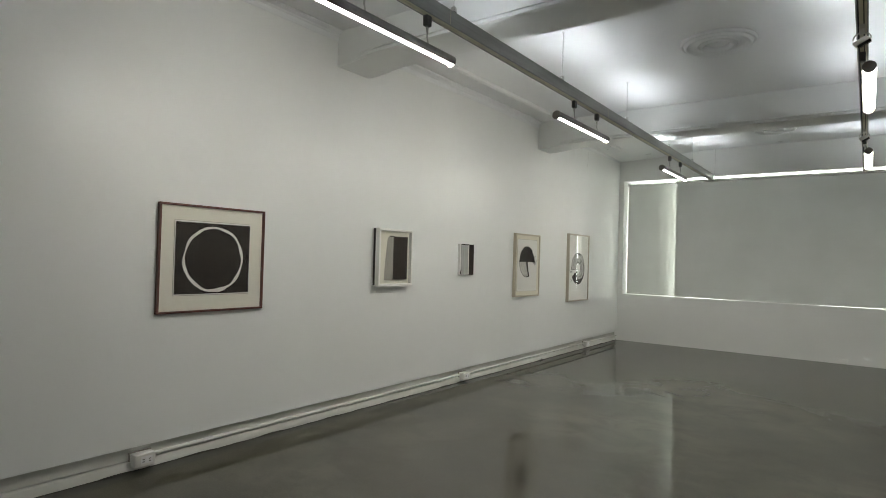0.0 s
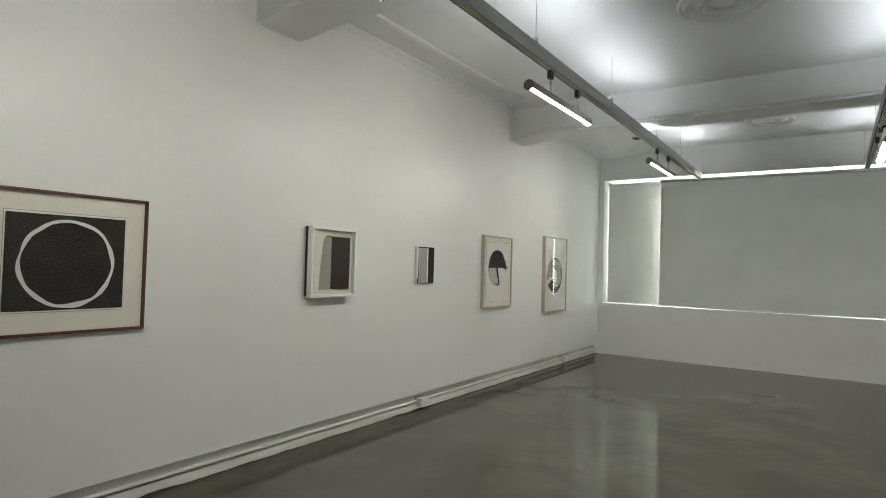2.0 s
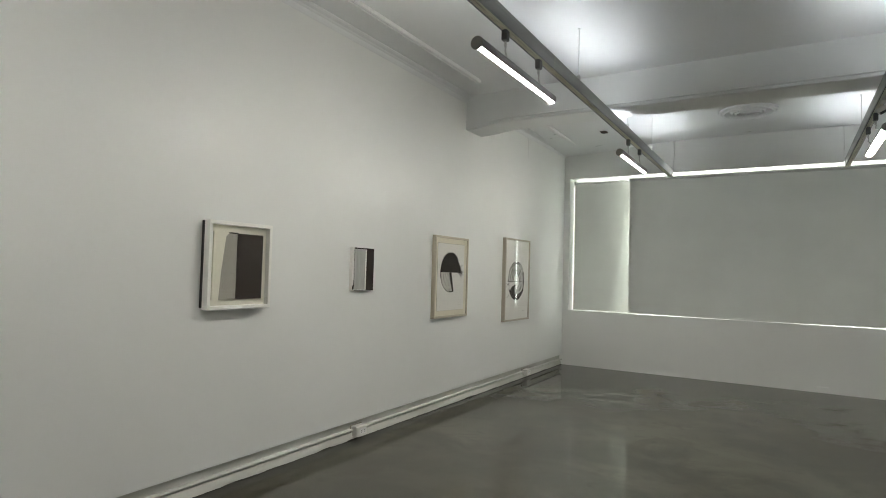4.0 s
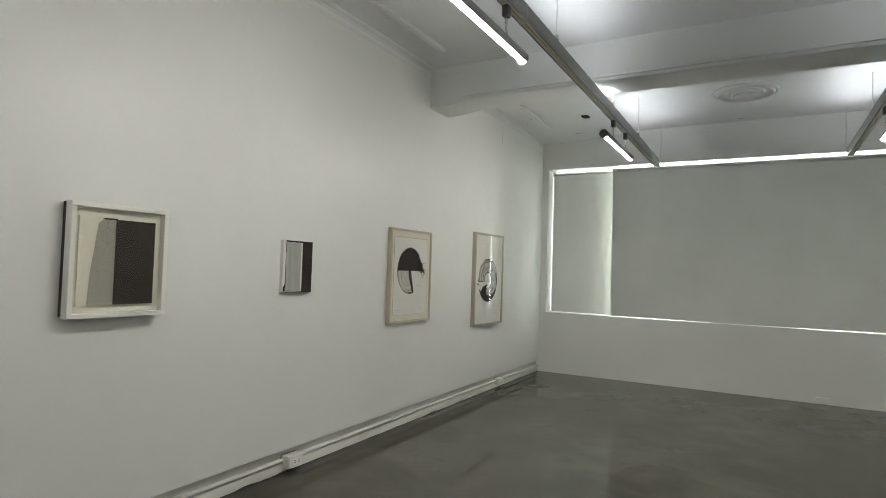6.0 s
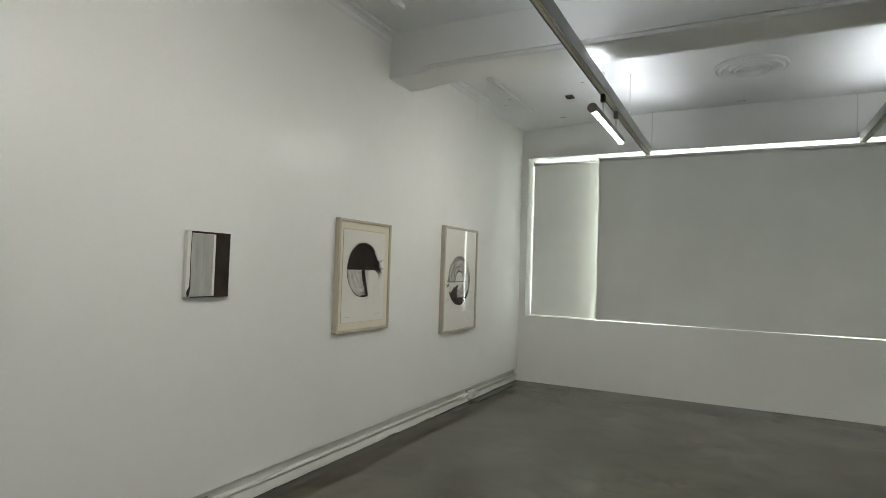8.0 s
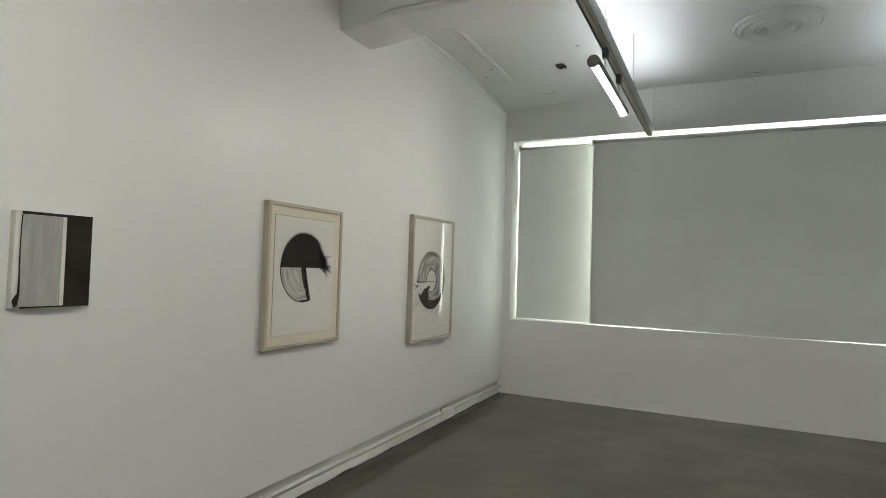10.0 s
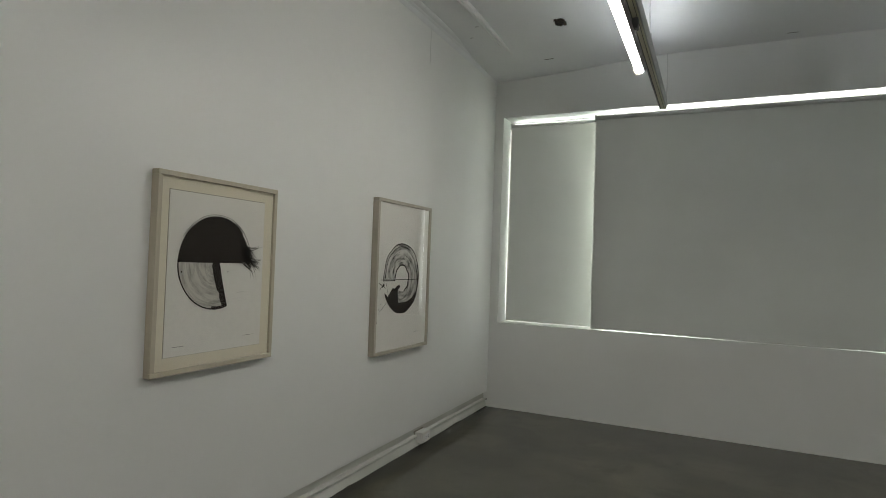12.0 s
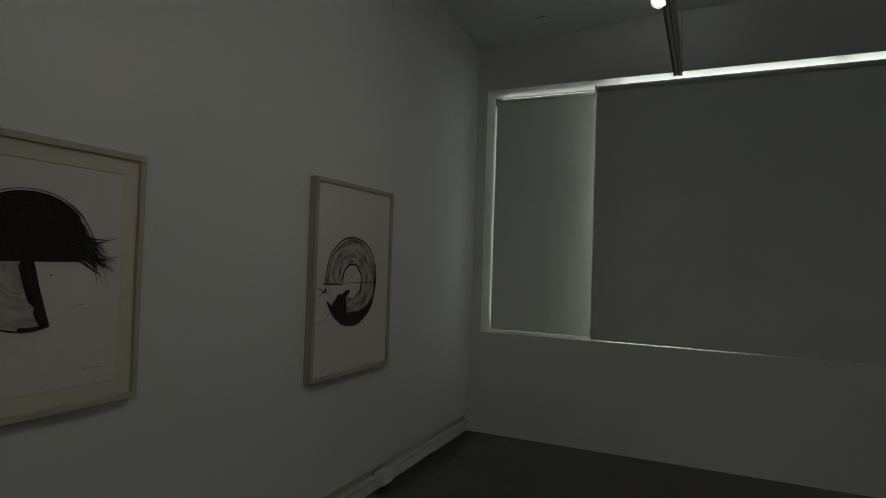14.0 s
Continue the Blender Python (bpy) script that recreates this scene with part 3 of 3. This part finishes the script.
hole = thing("ceiling_hole", (1.03, 10.06, ceiling_height(1.03, 10.06)), "ragged hole broken through the ceiling plaster", "hole")
pts = [(0.058 + 0.02 * noise.noise((k * 1.7, 2, 0))) for k in range(22)]
bm = bmesh.new()
pts = [r / max(abs(math.cos(k * math.tau / 22)), abs(math.sin(k * math.tau / 22))) * 0.88 for k, r in enumerate(pts)]
vs = [bm.verts.new((0.8 * r * math.cos(k * math.tau / 22), 1.1 * r * math.sin(k * math.tau / 22), -0.004)) for k, r in enumerate(pts)]
bm.faces.new(vs[::-1])
part("opening", bm, M_PLASTER, hole)
bm = bmesh.new()
for k, r in enumerate(pts):
    a = k * math.tau / 22
    s = 0.006 + 0.008 * noise.noise((k * 3.1, 5, 0))
    c = Vector((0.8 * r * math.cos(a), 1.1 * r * math.sin(a), -0.004))
    box(bm, c.x - s, c.x + s, c.y - s, c.y + s, -0.010 - 0.4 * s, 0.0)
part("broken_rim", bm, M_PLASTER, hole, "crumbled brown plaster rim")

for x, y, l in ((0.72, 10.85, 0.10), (2.9, 11.12, 0.09), (1.3, 9.6, 0.04), (0.31, 9.9, 0.03), (0.18, 10.1, 0.03)):
    m = thing("plaster_chip", (x, y, ceiling_height(x, y)), "small dark chip in the ceiling paint", "chip", "ceiling chips")
    part("chip", boxes((-l / 2, l * 0.1, -0.003, 0.003, -0.0035, 0.002), (l * 0.15, l / 2, -0.002, 0.004, -0.0035, 0.002)), M_CRACK, m)

crack = thing("wall_crack", (0.0, 9.60, 3.35), "thin vertical hairline crack in the wall paint", "crack")
bm = bmesh.new()
zz, yy = 0.0, 0.0
while zz < 0.3:
    d = random.uniform(-0.004, 0.004)
    rod(bm, (0, yy, zz), (0, yy + d, zz + 0.02), 0.0010, 5)
    yy, zz = yy + d, zz + 0.02
part("line", bm, M_CRACK, crack)


# ---- sockets and trunking along the skirting ----
def socket(y, group="wall sockets"):
    s = thing("wall_socket", (0.002, y, 0.032), "off-white double power socket in a surface box on the skirting", "socket", group)
    # slightly larger plate whose darker colour stands in for shade in the cut-out
    part("cutout", boxes((-0.047, -0.028, -0.082, 0.075, -0.008, 0.097)), M_CUTSHADE, s, "plate darkened as the shaded cut-out behind the box")
    part("back_box", boxes((-0.031, 0.036, -0.074, 0.074, 0.0, 0.092), bevel=0.004), M_SOCKET, s)
    part("face_plate", boxes((0.0362, 0.045, -0.072, 0.072, 0.002, 0.090), bevel=0.003), M_SOCKET, s)
    part("insert", boxes((0.0452, 0.0475, -0.034, 0.050, 0.020, 0.072), bevel=0.0008), M_TRIM, s)
    for yy in (-0.014, 0.030):
        for zz in (0.033, 0.049):
            part("slot", boxes((0.0476, 0.0482, yy - 0.008, yy + 0.008, zz, zz + 0.006)), M_SOCKETHOLE, s, "dark socket slot")


SOCKETS = (1.62, 5.71, 9.70)
for y in SOCKETS:
    socket(y)
for y0, y1 in ((SOCKETS[0] + 0.074, SOCKETS[1] - 0.074), (SOCKETS[1] + 0.074, SOCKETS[2] - 0.074), (SOCKETS[2] + 0.074, 11.24)):
    c = thing("cable_trunking", (0.0, y0, 0.09), "white rounded cable trunking along the skirting", "trunking", "skirting trunking")
    bm = bmesh.new()
    n = max(2, int((y1 - y0) / 0.12))
    rings = []
    for i in range(n + 1):
        y = (y1 - y0) * i / n
        dz = 0.004 * noise.noise((y0 + y, 0.3, 8)) + 0.0015 * noise.noise((y * 5, 0.3, 2))
        rings.append([bm.verts.new((-0.040 + 0.033 * max(0, math.cos(a)) ** 0.6, y, -0.002 + dz + 0.0125 * math.sin(a))) for a in [radians(-90 + 18 * k) for k in range(11)]])
    for a, b in zip(rings, rings[1:]):
        for k in range(10):
            bm.faces.new((a[k], b[k], b[k + 1], a[k + 1]))
    bmesh.ops.recalc_face_normals(bm, faces=bm.faces)
    part("cover", bm, M_TRUNK, c, "", True)
end = thing("pipe_elbow", (-0.022, 11.24, 0.088), "short dark-mouthed elbow where the trunking meets the corner", "elbow")
bm = bmesh.new()
for k in range(5):
    a, b = radians(22 * k), radians(22 * (k + 1))
    rod(bm, (0.02 * (1 - math.cos(a)), 0.03 * math.sin(a), 0), (0.02 * (1 - math.cos(b)), 0.03 * math.sin(b), 0), 0.011, 10)
part("bend", bm, M_BASE, end)
part("mouth", rod(bmesh.new(), (0.026, 0.030, 0), (0.031, 0.030, 0), 0.009, 10), M_SOCKETHOLE, end, "dark open mouth")
cover = thing("wall_plate", (3.78, NORTH, 0.0), "small white blanking plate low on the wall", "plate")
part("plate", boxes((0.0, 0.15, -0.016, 0.0, 0.005, 0.085), bevel=0.003), M_WALL, cover)


# ---- pictures ----
def frame_bars(pic, w, h, fw, depth, material, back=0.0, bevel=0.002, label=""):
    for d in ((-w / 2, w / 2, h / 2 - fw, h / 2), (-w / 2, w / 2, -h / 2, -h / 2 + fw), (-w / 2, -w / 2 + fw, -h / 2 + fw, h / 2 - fw), (w / 2 - fw, w / 2, -h / 2 + fw, h / 2 - fw)):
        part("frame_bar", boxes((back, depth, *d), bevel=bevel), material, pic, label)


def picture(name, y0, y1, z0, z1, label):
    return thing(name, (0.0, (y0 + y1) / 2, (z0 + z1) / 2), label, "picture", "pictures on the wall")


def sheet(name, pic, w, h, x, material, label="", dy=0.0, dz=0.0, thick=0.002):
    return part(name, boxes((x - thick, x, dy - w / 2, dy + w / 2, dz - h / 2, dz + h / 2)), material, pic, label)


def glass(pic, w, h, x):
    p = part("glass", flat([(-w / 2, -h / 2), (w / 2, -h / 2), (w / 2, h / 2), (-w / 2, h / 2)], x), M_GLASS, pic, "clear picture glass")
    p.visible_shadow = False


def moved(bm, dy, dz):
    bmesh.ops.translate(bm, vec=(0, dy, dz), verts=bm.verts)
    return bm


# the ring print
w, h = 0.908, 0.826
ring_print = picture("framed_print", 1.666, 2.574, 1.110, 1.936, "square print of a white ring on black, thin red-brown wooden frame")
frame_bars(ring_print, w, h, 0.016, 0.034, M_REDWOOD)
sheet("mount", ring_print, w - 0.03, h - 0.03, 0.012, M_MATLIGHT, "off-white mount")
sheet("paper_edge", ring_print, w * 0.722, h * 0.698, 0.0150, M_EDGE, "thin shadow line round the print", w * -0.004, h * 0.006)
sheet("paper", ring_print, w * 0.717, h * 0.690, 0.0175, M_PAPER, "white print margin", w * -0.004, h * 0.006)
sheet("ink_field", ring_print, w * 0.702, h * 0.666, 0.0200, M_INK, "black inked field", w * -0.004, h * 0.004)
outer = arc(0.259, 0, 360, 160, 0.013, 1.0)
inner = arc(0.238, 0, 360, 160, 0.013, 4.0)
part("ring", moved(strip(inner, outer, 0.0222), w * -0.005, h * -0.003), M_PAPER, ring_print, "uneven white ring")
glass(ring_print, w - 0.03, h - 0.03, 0.027)

# the box-framed painting
y0, y1, z0, z1 = 3.955, 4.505, 1.267, 1.882
w, h = y1 - y0, z1 - z0
box_frame = picture("box_framed_painting", y0, y1, z0, z1, "painting of grey and black bands in a deep white box frame")
# batten coloured near-black, so the shadow gap behind the frame is painted on
part("batten", boxes((0.0, 0.027, -w / 2 + 0.001, w / 2 - 0.02, -h / 2 + 0.012, h / 2 - 0.003)), M_BACKING, box_frame, "backing batten darkened as the shadow gap")
frame_bars(box_frame, w, h, 0.026, 0.084, M_WHITEWOOD, 0.0275)
sheet("ground", box_frame, w - 0.05, h - 0.05, 0.044, M_CREAM, "cream painted ground")
iw, ih = w - 0.052, h - 0.052


def fr(u, v):
    return ((u - 0.5) * iw, (0.5 - v) * ih)


part("white_board", boxes((0.0445, 0.056, *sorted((fr(0.06, 0)[0], fr(0.44, 0)[0])), *sorted((fr(0, 0.93)[1], fr(0, 0.085)[1])))), M_CREAM, box_frame, "cream painted board")
part("grey_band", flat([fr(0.255, 0.145), fr(0.31, 0.095), fr(0.46, 0.10), fr(0.455, 0.925), fr(0.165, 0.93), fr(0.19, 0.6)], 0.0585), M_GREYPAINT, box_frame, "grey scraped band")
part("black_band", boxes((0.0445, 0.0600, *sorted((fr(0.448, 0)[0], fr(0.915, 0)[0])), *sorted((fr(0, 0.925)[1], fr(0, 0.095)[1])))), M_BROWNBLACK, box_frame, "brown-black band")
part("black_edge", flat([fr(0.29, 0.088), fr(0.46, 0.085), fr(0.46, 0.102), fr(0.32, 0.102)], 0.0605), M_INK, box_frame, "thin black edge")
glass(box_frame, w - 0.05, h - 0.05, 0.076)

# the small canvas
y0, y1, z0, z1 = 5.500, 5.812, 1.375, 1.772
w, h = y1 - y0, z1 - z0
canvas = picture("small_canvas", y0, y1, z0, z1, "small unframed canvas painted silver grey and black")
part("canvas_body", boxes((0.0, 0.034, -w / 2, w / 2, -h / 2, h / 2), bevel=0.003), M_PAPER, canvas, "pale canvas edge")
part("grey_field", boxes((0.0345, 0.0362, -w * 0.42, w * 0.092, -h / 2 + 0.010, h / 2 - 0.014)), M_SILVER, canvas, "brushed silver-grey field")
part("white_line", boxes((0.0345, 0.0370, w * 0.094, w * 0.142, -h / 2 + 0.006, h / 2 - 0.016)), M_PAPER, canvas, "thin white line")
part("black_field", boxes((0.0345, 0.0376, w * 0.146, w / 2 - 0.001, -h / 2 + 0.001, h / 2 - 0.001)), M_INK, canvas, "black field")
part("top_line", boxes((0.0345, 0.0374, -w * 0.42, w * 0.145, h / 2 - 0.013, h / 2 - 0.001)), M_INK, canvas, "thin black top line")
part("bottom_line", boxes((0.0345, 0.0374, -w * 0.40, w * 0.145, -h / 2 + 0.001, -h / 2 + 0.007)), M_INK, canvas, "thin black bottom line")
part("drip", strip([(-w * 0.432, h * 0.46), (-w * 0.438, 0.05), (-w * 0.435, -0.08), (-w * 0.442, -h * 0.34), (-w * 0.49, -h * 0.40), (-w * 0.50, -h * 0.43)],
                   [(-w * 0.416, h * 0.46), (-w * 0.424, 0.05), (-w * 0.414, -0.08), (-w * 0.41, -h * 0.36), (-w * 0.43, -h * 0.46), (-w * 0.47, -h * 0.49)], 0.0385), M_INK, canvas, "black painted drip")


def strokes(bm, x, cx, cz, a0, a1, r0, length, count, wide, seed):
    """Tapered brush hairs that fly off a curve."""
    rnd = random.Random(seed)
    for _ in range(count):
        a = radians(rnd.uniform(a0, a1))
        ln, ww = length * rnd.uniform(0.25, 1.0), wide * rnd.uniform(0.3, 1.0)
        p = Vector((cx + r0 * math.cos(a) * rnd.uniform(0.86, 1.0), cz + r0 * math.sin(a) * rnd.uniform(0.86, 1.0)))
        d = radians(rnd.uniform(-58, -14))
        bend = rnd.uniform(-0.3, 0.5)
        left, right = [], []
        for k in range(7):
            t = k / 6
            q = p + Vector((math.cos(d + bend * t), math.sin(d + bend * t))) * ln * t
            nrm = Vector((-math.sin(d), math.cos(d))) * ww * (1 - t) ** 0.8 * (0.8 + 0.4 * rnd.random())
            left.append(q + nrm)
            right.append(q - nrm)
        s = strip([tuple(v) for v in left], [tuple(v) for v in right], x)
        me = bpy.data.meshes.new("tmp")
        s.to_mesh(me)
        s.free()
        bm.from_mesh(me)
        bpy.data.meshes.remove(me)
    return bm


def blots(bm, x, spots, seed):
    rnd = random.Random(seed)
    for y, z, r in spots:
        vs = [bm.verts.new((x, y + r * rnd.uniform(0.6, 1.2) * math.cos(k * math.tau / 9), z + r * rnd.uniform(0.6, 1.2) * math.sin(k * math.tau / 9))) for k in range(9)]
        bm.faces.new(vs)
    return bm


# the half-disc ink print
y0, y1, z0, z1 = 6.910, 7.684, 1.043, 1.984
w, h = y1 - y0, z1 - z0
half = picture("framed_ink_print", y0, y1, z0, z1, "ink print of a black half disc in pale maple frame")
frame_bars(half, w, h, 0.024, 0.046, M_PALEWOOD)
sheet("mount", half, w - 0.044, h - 0.044, 0.032, M_MAT, "cream mount")
sheet("paper_edge", half, w * 0.795, h * 0.828, 0.0340, M_EDGE, "thin shadow line round the sheet", -w * 0.0125, 0)
sheet("paper", half, w * 0.790, h * 0.822, 0.0362, M_PAPER, "white paper sheet", -w * 0.0115, -0.001)
cy, cz, R = (0.462 - 0.5) * w, (0.5 - 0.445) * h, 0.233
ink = part("half_disc", flat([(0.172, 0.0), (0.198, 0.016), (0.184, 0.032), (0.212, 0.048), (0.190, 0.070), (0.206, 0.088), (0.178, 0.112), (0.186, 0.128), (0.168, 0.142)] + arc(R, 44, 180, 90, 0.003, 2.0), 0.0), M_INK, half, "solid black upper half disc")
ink.location = (0.0392, cy, cz)
wedge = part("wash_wedge", flat([(0, 0)] + arc(R - 0.004, 180, 289, 60), 0.0), M_WASH, half, "pale brushed wedge")
wedge.location = (0.0378, cy, cz)
line = part("outline", strip(arc(R - 0.006, 180, 289, 60), arc(R + 0.001, 180, 289, 60, 0.003, 7), 0.0), M_INK, half, "thin black outline")
line.location = (0.0398, cy, cz)
blade = part("wedge_edge", flat([(-0.022, 0), (0.018, 0), (0.022, -0.010), (0.038, -0.080), (0.062, -0.165), (0.078, -0.219), (0.048, -0.223), (0.036, -0.200), (0.042, -0.188), (0.022, -0.172), (0.030, -0.158), (0.006, -0.134), (0.014, -0.116), (-0.010, -0.086), (-0.004, -0.070), (-0.018, -0.051), (-0.018, -0.030), (-0.030, -0.013)], 0.0), M_INK, half, "thick ragged black edge of the wedge")
blade.location = (0.0402, cy, cz)
foot = part("wedge_foot", strip(arc(R - 0.015, 264, 289, 14, 0.006, 3), arc(R, 264, 289, 14), 0.0), M_INK, half, "dark foot of the wedge")
foot.location = (0.0400, cy, cz)
bm = bmesh.new()
strokes(bm, 0.0, 0, 0, 4, 46, R * 0.86, 0.085, 44, 0.007, 4)
strokes(bm, 0.0, 0.0, 0.01, 2, 20, R * 0.80, 0.15, 14, 0.0055, 9)
strokes(bm, 0.0, 0.05, 0.0, 4, 40, R * 0.72, 0.14, 26, 0.0045, 21)
strokes(bm, 0.0, 0.03, 0.0, 10, 44, R * 0.84, 0.17, 12, 0.0022, 33)
# long single hairs that fly off beyond the disc
for (ya, za), (yb, zb), t in (((0.190, 0.012), (0.322, 0.022), 0.0032), ((0.205, 0.020), (0.300, -0.020), 0.0026), ((0.215, 0.05), (0.318, -0.006), 0.002),
                              ((0.180, 0.004), (0.262, -0.052), 0.003), ((0.172, 0.002), (0.240, -0.034), 0.0024), ((0.228, 0.030), (0.284, -0.048), 0.0016), ((0.222, 0.012), (0.330, 0.012), 0.0013)):
    d = Vector((yb - ya, zb - za)).normalized()
    nv = Vector((-d.y, d.x)) * t
    mid = Vector(((ya + yb) / 2, (za + zb) / 2 - 0.006))
    bm.faces.new([bm.verts.new((0, q.x, q.y)) for q in (Vector((ya, za)) - nv, mid - nv * 0.8, Vector((yb, zb)), mid + nv * 0.8, Vector((ya, za)) + nv)])
blots(bm, 0.0, [(R + 0.02, 0.05, 0.004), (R + 0.05, 0.0, 0.003), (R + 0.03, -0.04, 0.003), (-R * 0.90, -0.045, 0.004), (0.075, -0.045, 0.004), (R + 0.06, -0.02, 0.002), (0.20, 0.075, 0.004)], 3)
fly = part("brush_strokes", bm, M_INK, half, "ragged flying brush strokes")
fly.location = (0.0406, cy, cz)
bm = bmesh.new()
for k, (ra, rb, a0, a1) in enumerate(((R + 0.006, R + 0.0085, 40, 150), (R + 0.001, R + 0.004, 5, 60), (R - 0.012, R - 0.008, 2, 40))):
    s = strip(arc(ra, a0, a1, 40, 0.004, k), arc(rb, a0, a1, 40, 0.004, k + 0.03), 0.0)
    me = bpy.data.meshes.new("tmp")
    s.to_mesh(me)
    s.free()
    bm.from_mesh(me)
    bpy.data.meshes.remove(me)
halo = part("dry_brush_arc", bm, M_INK, half, "thin dry brush lines")
halo.location = (0.0388, cy, cz)
part("pencil_note", boxes((0.0362, 0.0368, -0.27, -0.20, -0.345, -0.343), (0.0362, 0.0368, 0.17, 0.245, -0.330, -0.3285), (0.0362, 0.0368, 0.12, 0.165, -0.100, -0.0985)), M_CRACK, half, "faint pencil inscription")
glass(half, w - 0.044, h - 0.044, 0.0425)

# the ring-shaped ink print
y0, y1, z0, z1 = 8.762, 9.612, 0.895, 2.076
w, h = y1 - y0, z1 - z0
donut = picture("framed_ink_print", y0, y1, z0, z1, "ink print of a broken brushed ring, limed oak frame with glass")
donut.rotation_euler.z, donut.location.x = radians(-0.9), 0.0070
frame_bars(donut, w, h, 0.026, 0.052, M_GREYWOOD)
sheet("paper", donut, w - 0.048, h - 0.048, 0.036, M_PAPER, "white paper sheet")
cy, cz, R = (0.462 - 0.5) * w, (0.5 - 0.512) * h, 0.276
RI = 0.105


def placed(name, bm, x, material, label):
    ob = part(name, bm, material, donut, label)
    ob.location = (x, cy, cz)


placed("pale_ring", strip(arc(RI, -140, 182, 90, 0.01, 2), arc(R, -140, 182, 90, 0.012, 1), 0.0), 0.0382, M_WASHDARK, "pale brushed ring")
crescent = [(1 - (0.30 * math.sin(math.pi * k / 50) ** 0.8) - 0.05 * noise.noise((k * 0.3, 4, 0)), radians(204 + 132 * k / 50)) for k in range(51)]
placed("dark_foot", strip([(R * q * math.cos(a), R * q * math.sin(a)) for q, a in crescent], arc(R + 0.004, 204, 336, 50, 0.012, 1), 0.0), 0.0405, M_INK, "black lower part of the ring")
placed("dark_flank", strip(arc(R - 0.022, -44, 24, 40, 0.03, 8), arc(R + 0.002, -44, 24, 40, 0.014, 1), 0.0), 0.0400, M_INK, "dark flank of the ring")
placed("outer_line", strip(arc(R - 0.004, 20, 184, 80, 0.012, 1), arc(R + 0.004, 20, 184, 80, 0.012, 1.02), 0.0), 0.0410, M_INK, "black outer line")
placed("second_line", strip(arc(R - 0.026, 60, 184, 70, 0.01, 1), arc(R - 0.021, 60, 184, 70, 0.01, 1.02), 0.0), 0.0410, M_INK, "thin second line")
placed("inner_line", strip(arc(RI - 0.006, -70, 182, 70, 0.01, 2), arc(RI + 0.006, -70, 182, 70, 0.01, 2.05), 0.0), 0.0410, M_INK, "black inner line")
placed("inner_blot", flat([(R * a, R * b) for a, b in ((-0.80, -0.56), (-0.66, -0.42), (-0.50, -0.27), (-0.38, -0.29), (-0.28, -0.22), (-0.12, -0.18), (-0.09, -0.26), (-0.22, -0.34), (-0.30, -0.36), (-0.34, -0.48), (-0.42, -0.58), (-0.34, -0.70), (-0.16, -0.80), (-0.50, -0.86))], 0.0), 0.0415, M_INK, "black blot inside the ring")
placed("end_edge", boxes((0, 0.0005, -R - 0.004, -RI, -0.021, -0.014), (0, 0.0005, -R - 0.03, R - 0.02, -0.012, -0.008)), 0.0408, M_INK, "thin ruled line across the ring")
bm = bmesh.new()
rnd = random.Random(12)
spots = [(-0.30 - 0.012 * k + rnd.uniform(-0.01, 0.01), -0.20 - 0.022 * k + rnd.uniform(-0.02, 0.02), rnd.uniform(0.002, 0.006)) for k in range(7)]
spots += [(-0.29, -0.06, 0.010), (-0.31, -0.045, 0.006), (-0.27, -0.05, 0.012), (-0.05, 0.205, 0.004), (-0.10, 0.215, 0.006)]
blots(bm, 0.0, spots, 5)
for (ya, za), (yb, zb), t in (((-0.34, -0.035), (-0.24, -0.075), 0.0026), ((-0.325, -0.085), (-0.26, -0.03), 0.0026), ((-0.24, -0.03), (-0.17, -0.20), 0.002), ((-0.30, -0.24), (-0.16, -0.14), 0.002), ((0.09, 0.09), (0.17, 0.19), 0.002)):
    d = Vector((yb - ya, zb - za)).normalized()
    nv = Vector((-d.y, d.x)) * t
    bm.faces.new([bm.verts.new((0, p.x, p.y)) for p in (Vector((ya, za)) - nv, Vector((yb, zb)) - nv * 0.4, Vector((yb, zb)) + nv * 0.4, Vector((ya, za)) + nv)])
for fc in bm.faces:
    fc.normal_update()
    if fc.normal.x < 0:
        fc.normal_flip()
placed("splashes", bm, 0.0420, M_INK, "black ink splashes")
part("pencil_note", boxes((0.0360, 0.0366, 0.20, 0.28, -0.46, -0.4585)), M_CRACK, donut, "faint pencil inscription")
glass(donut, w - 0.048, h - 0.048, 0.0455)
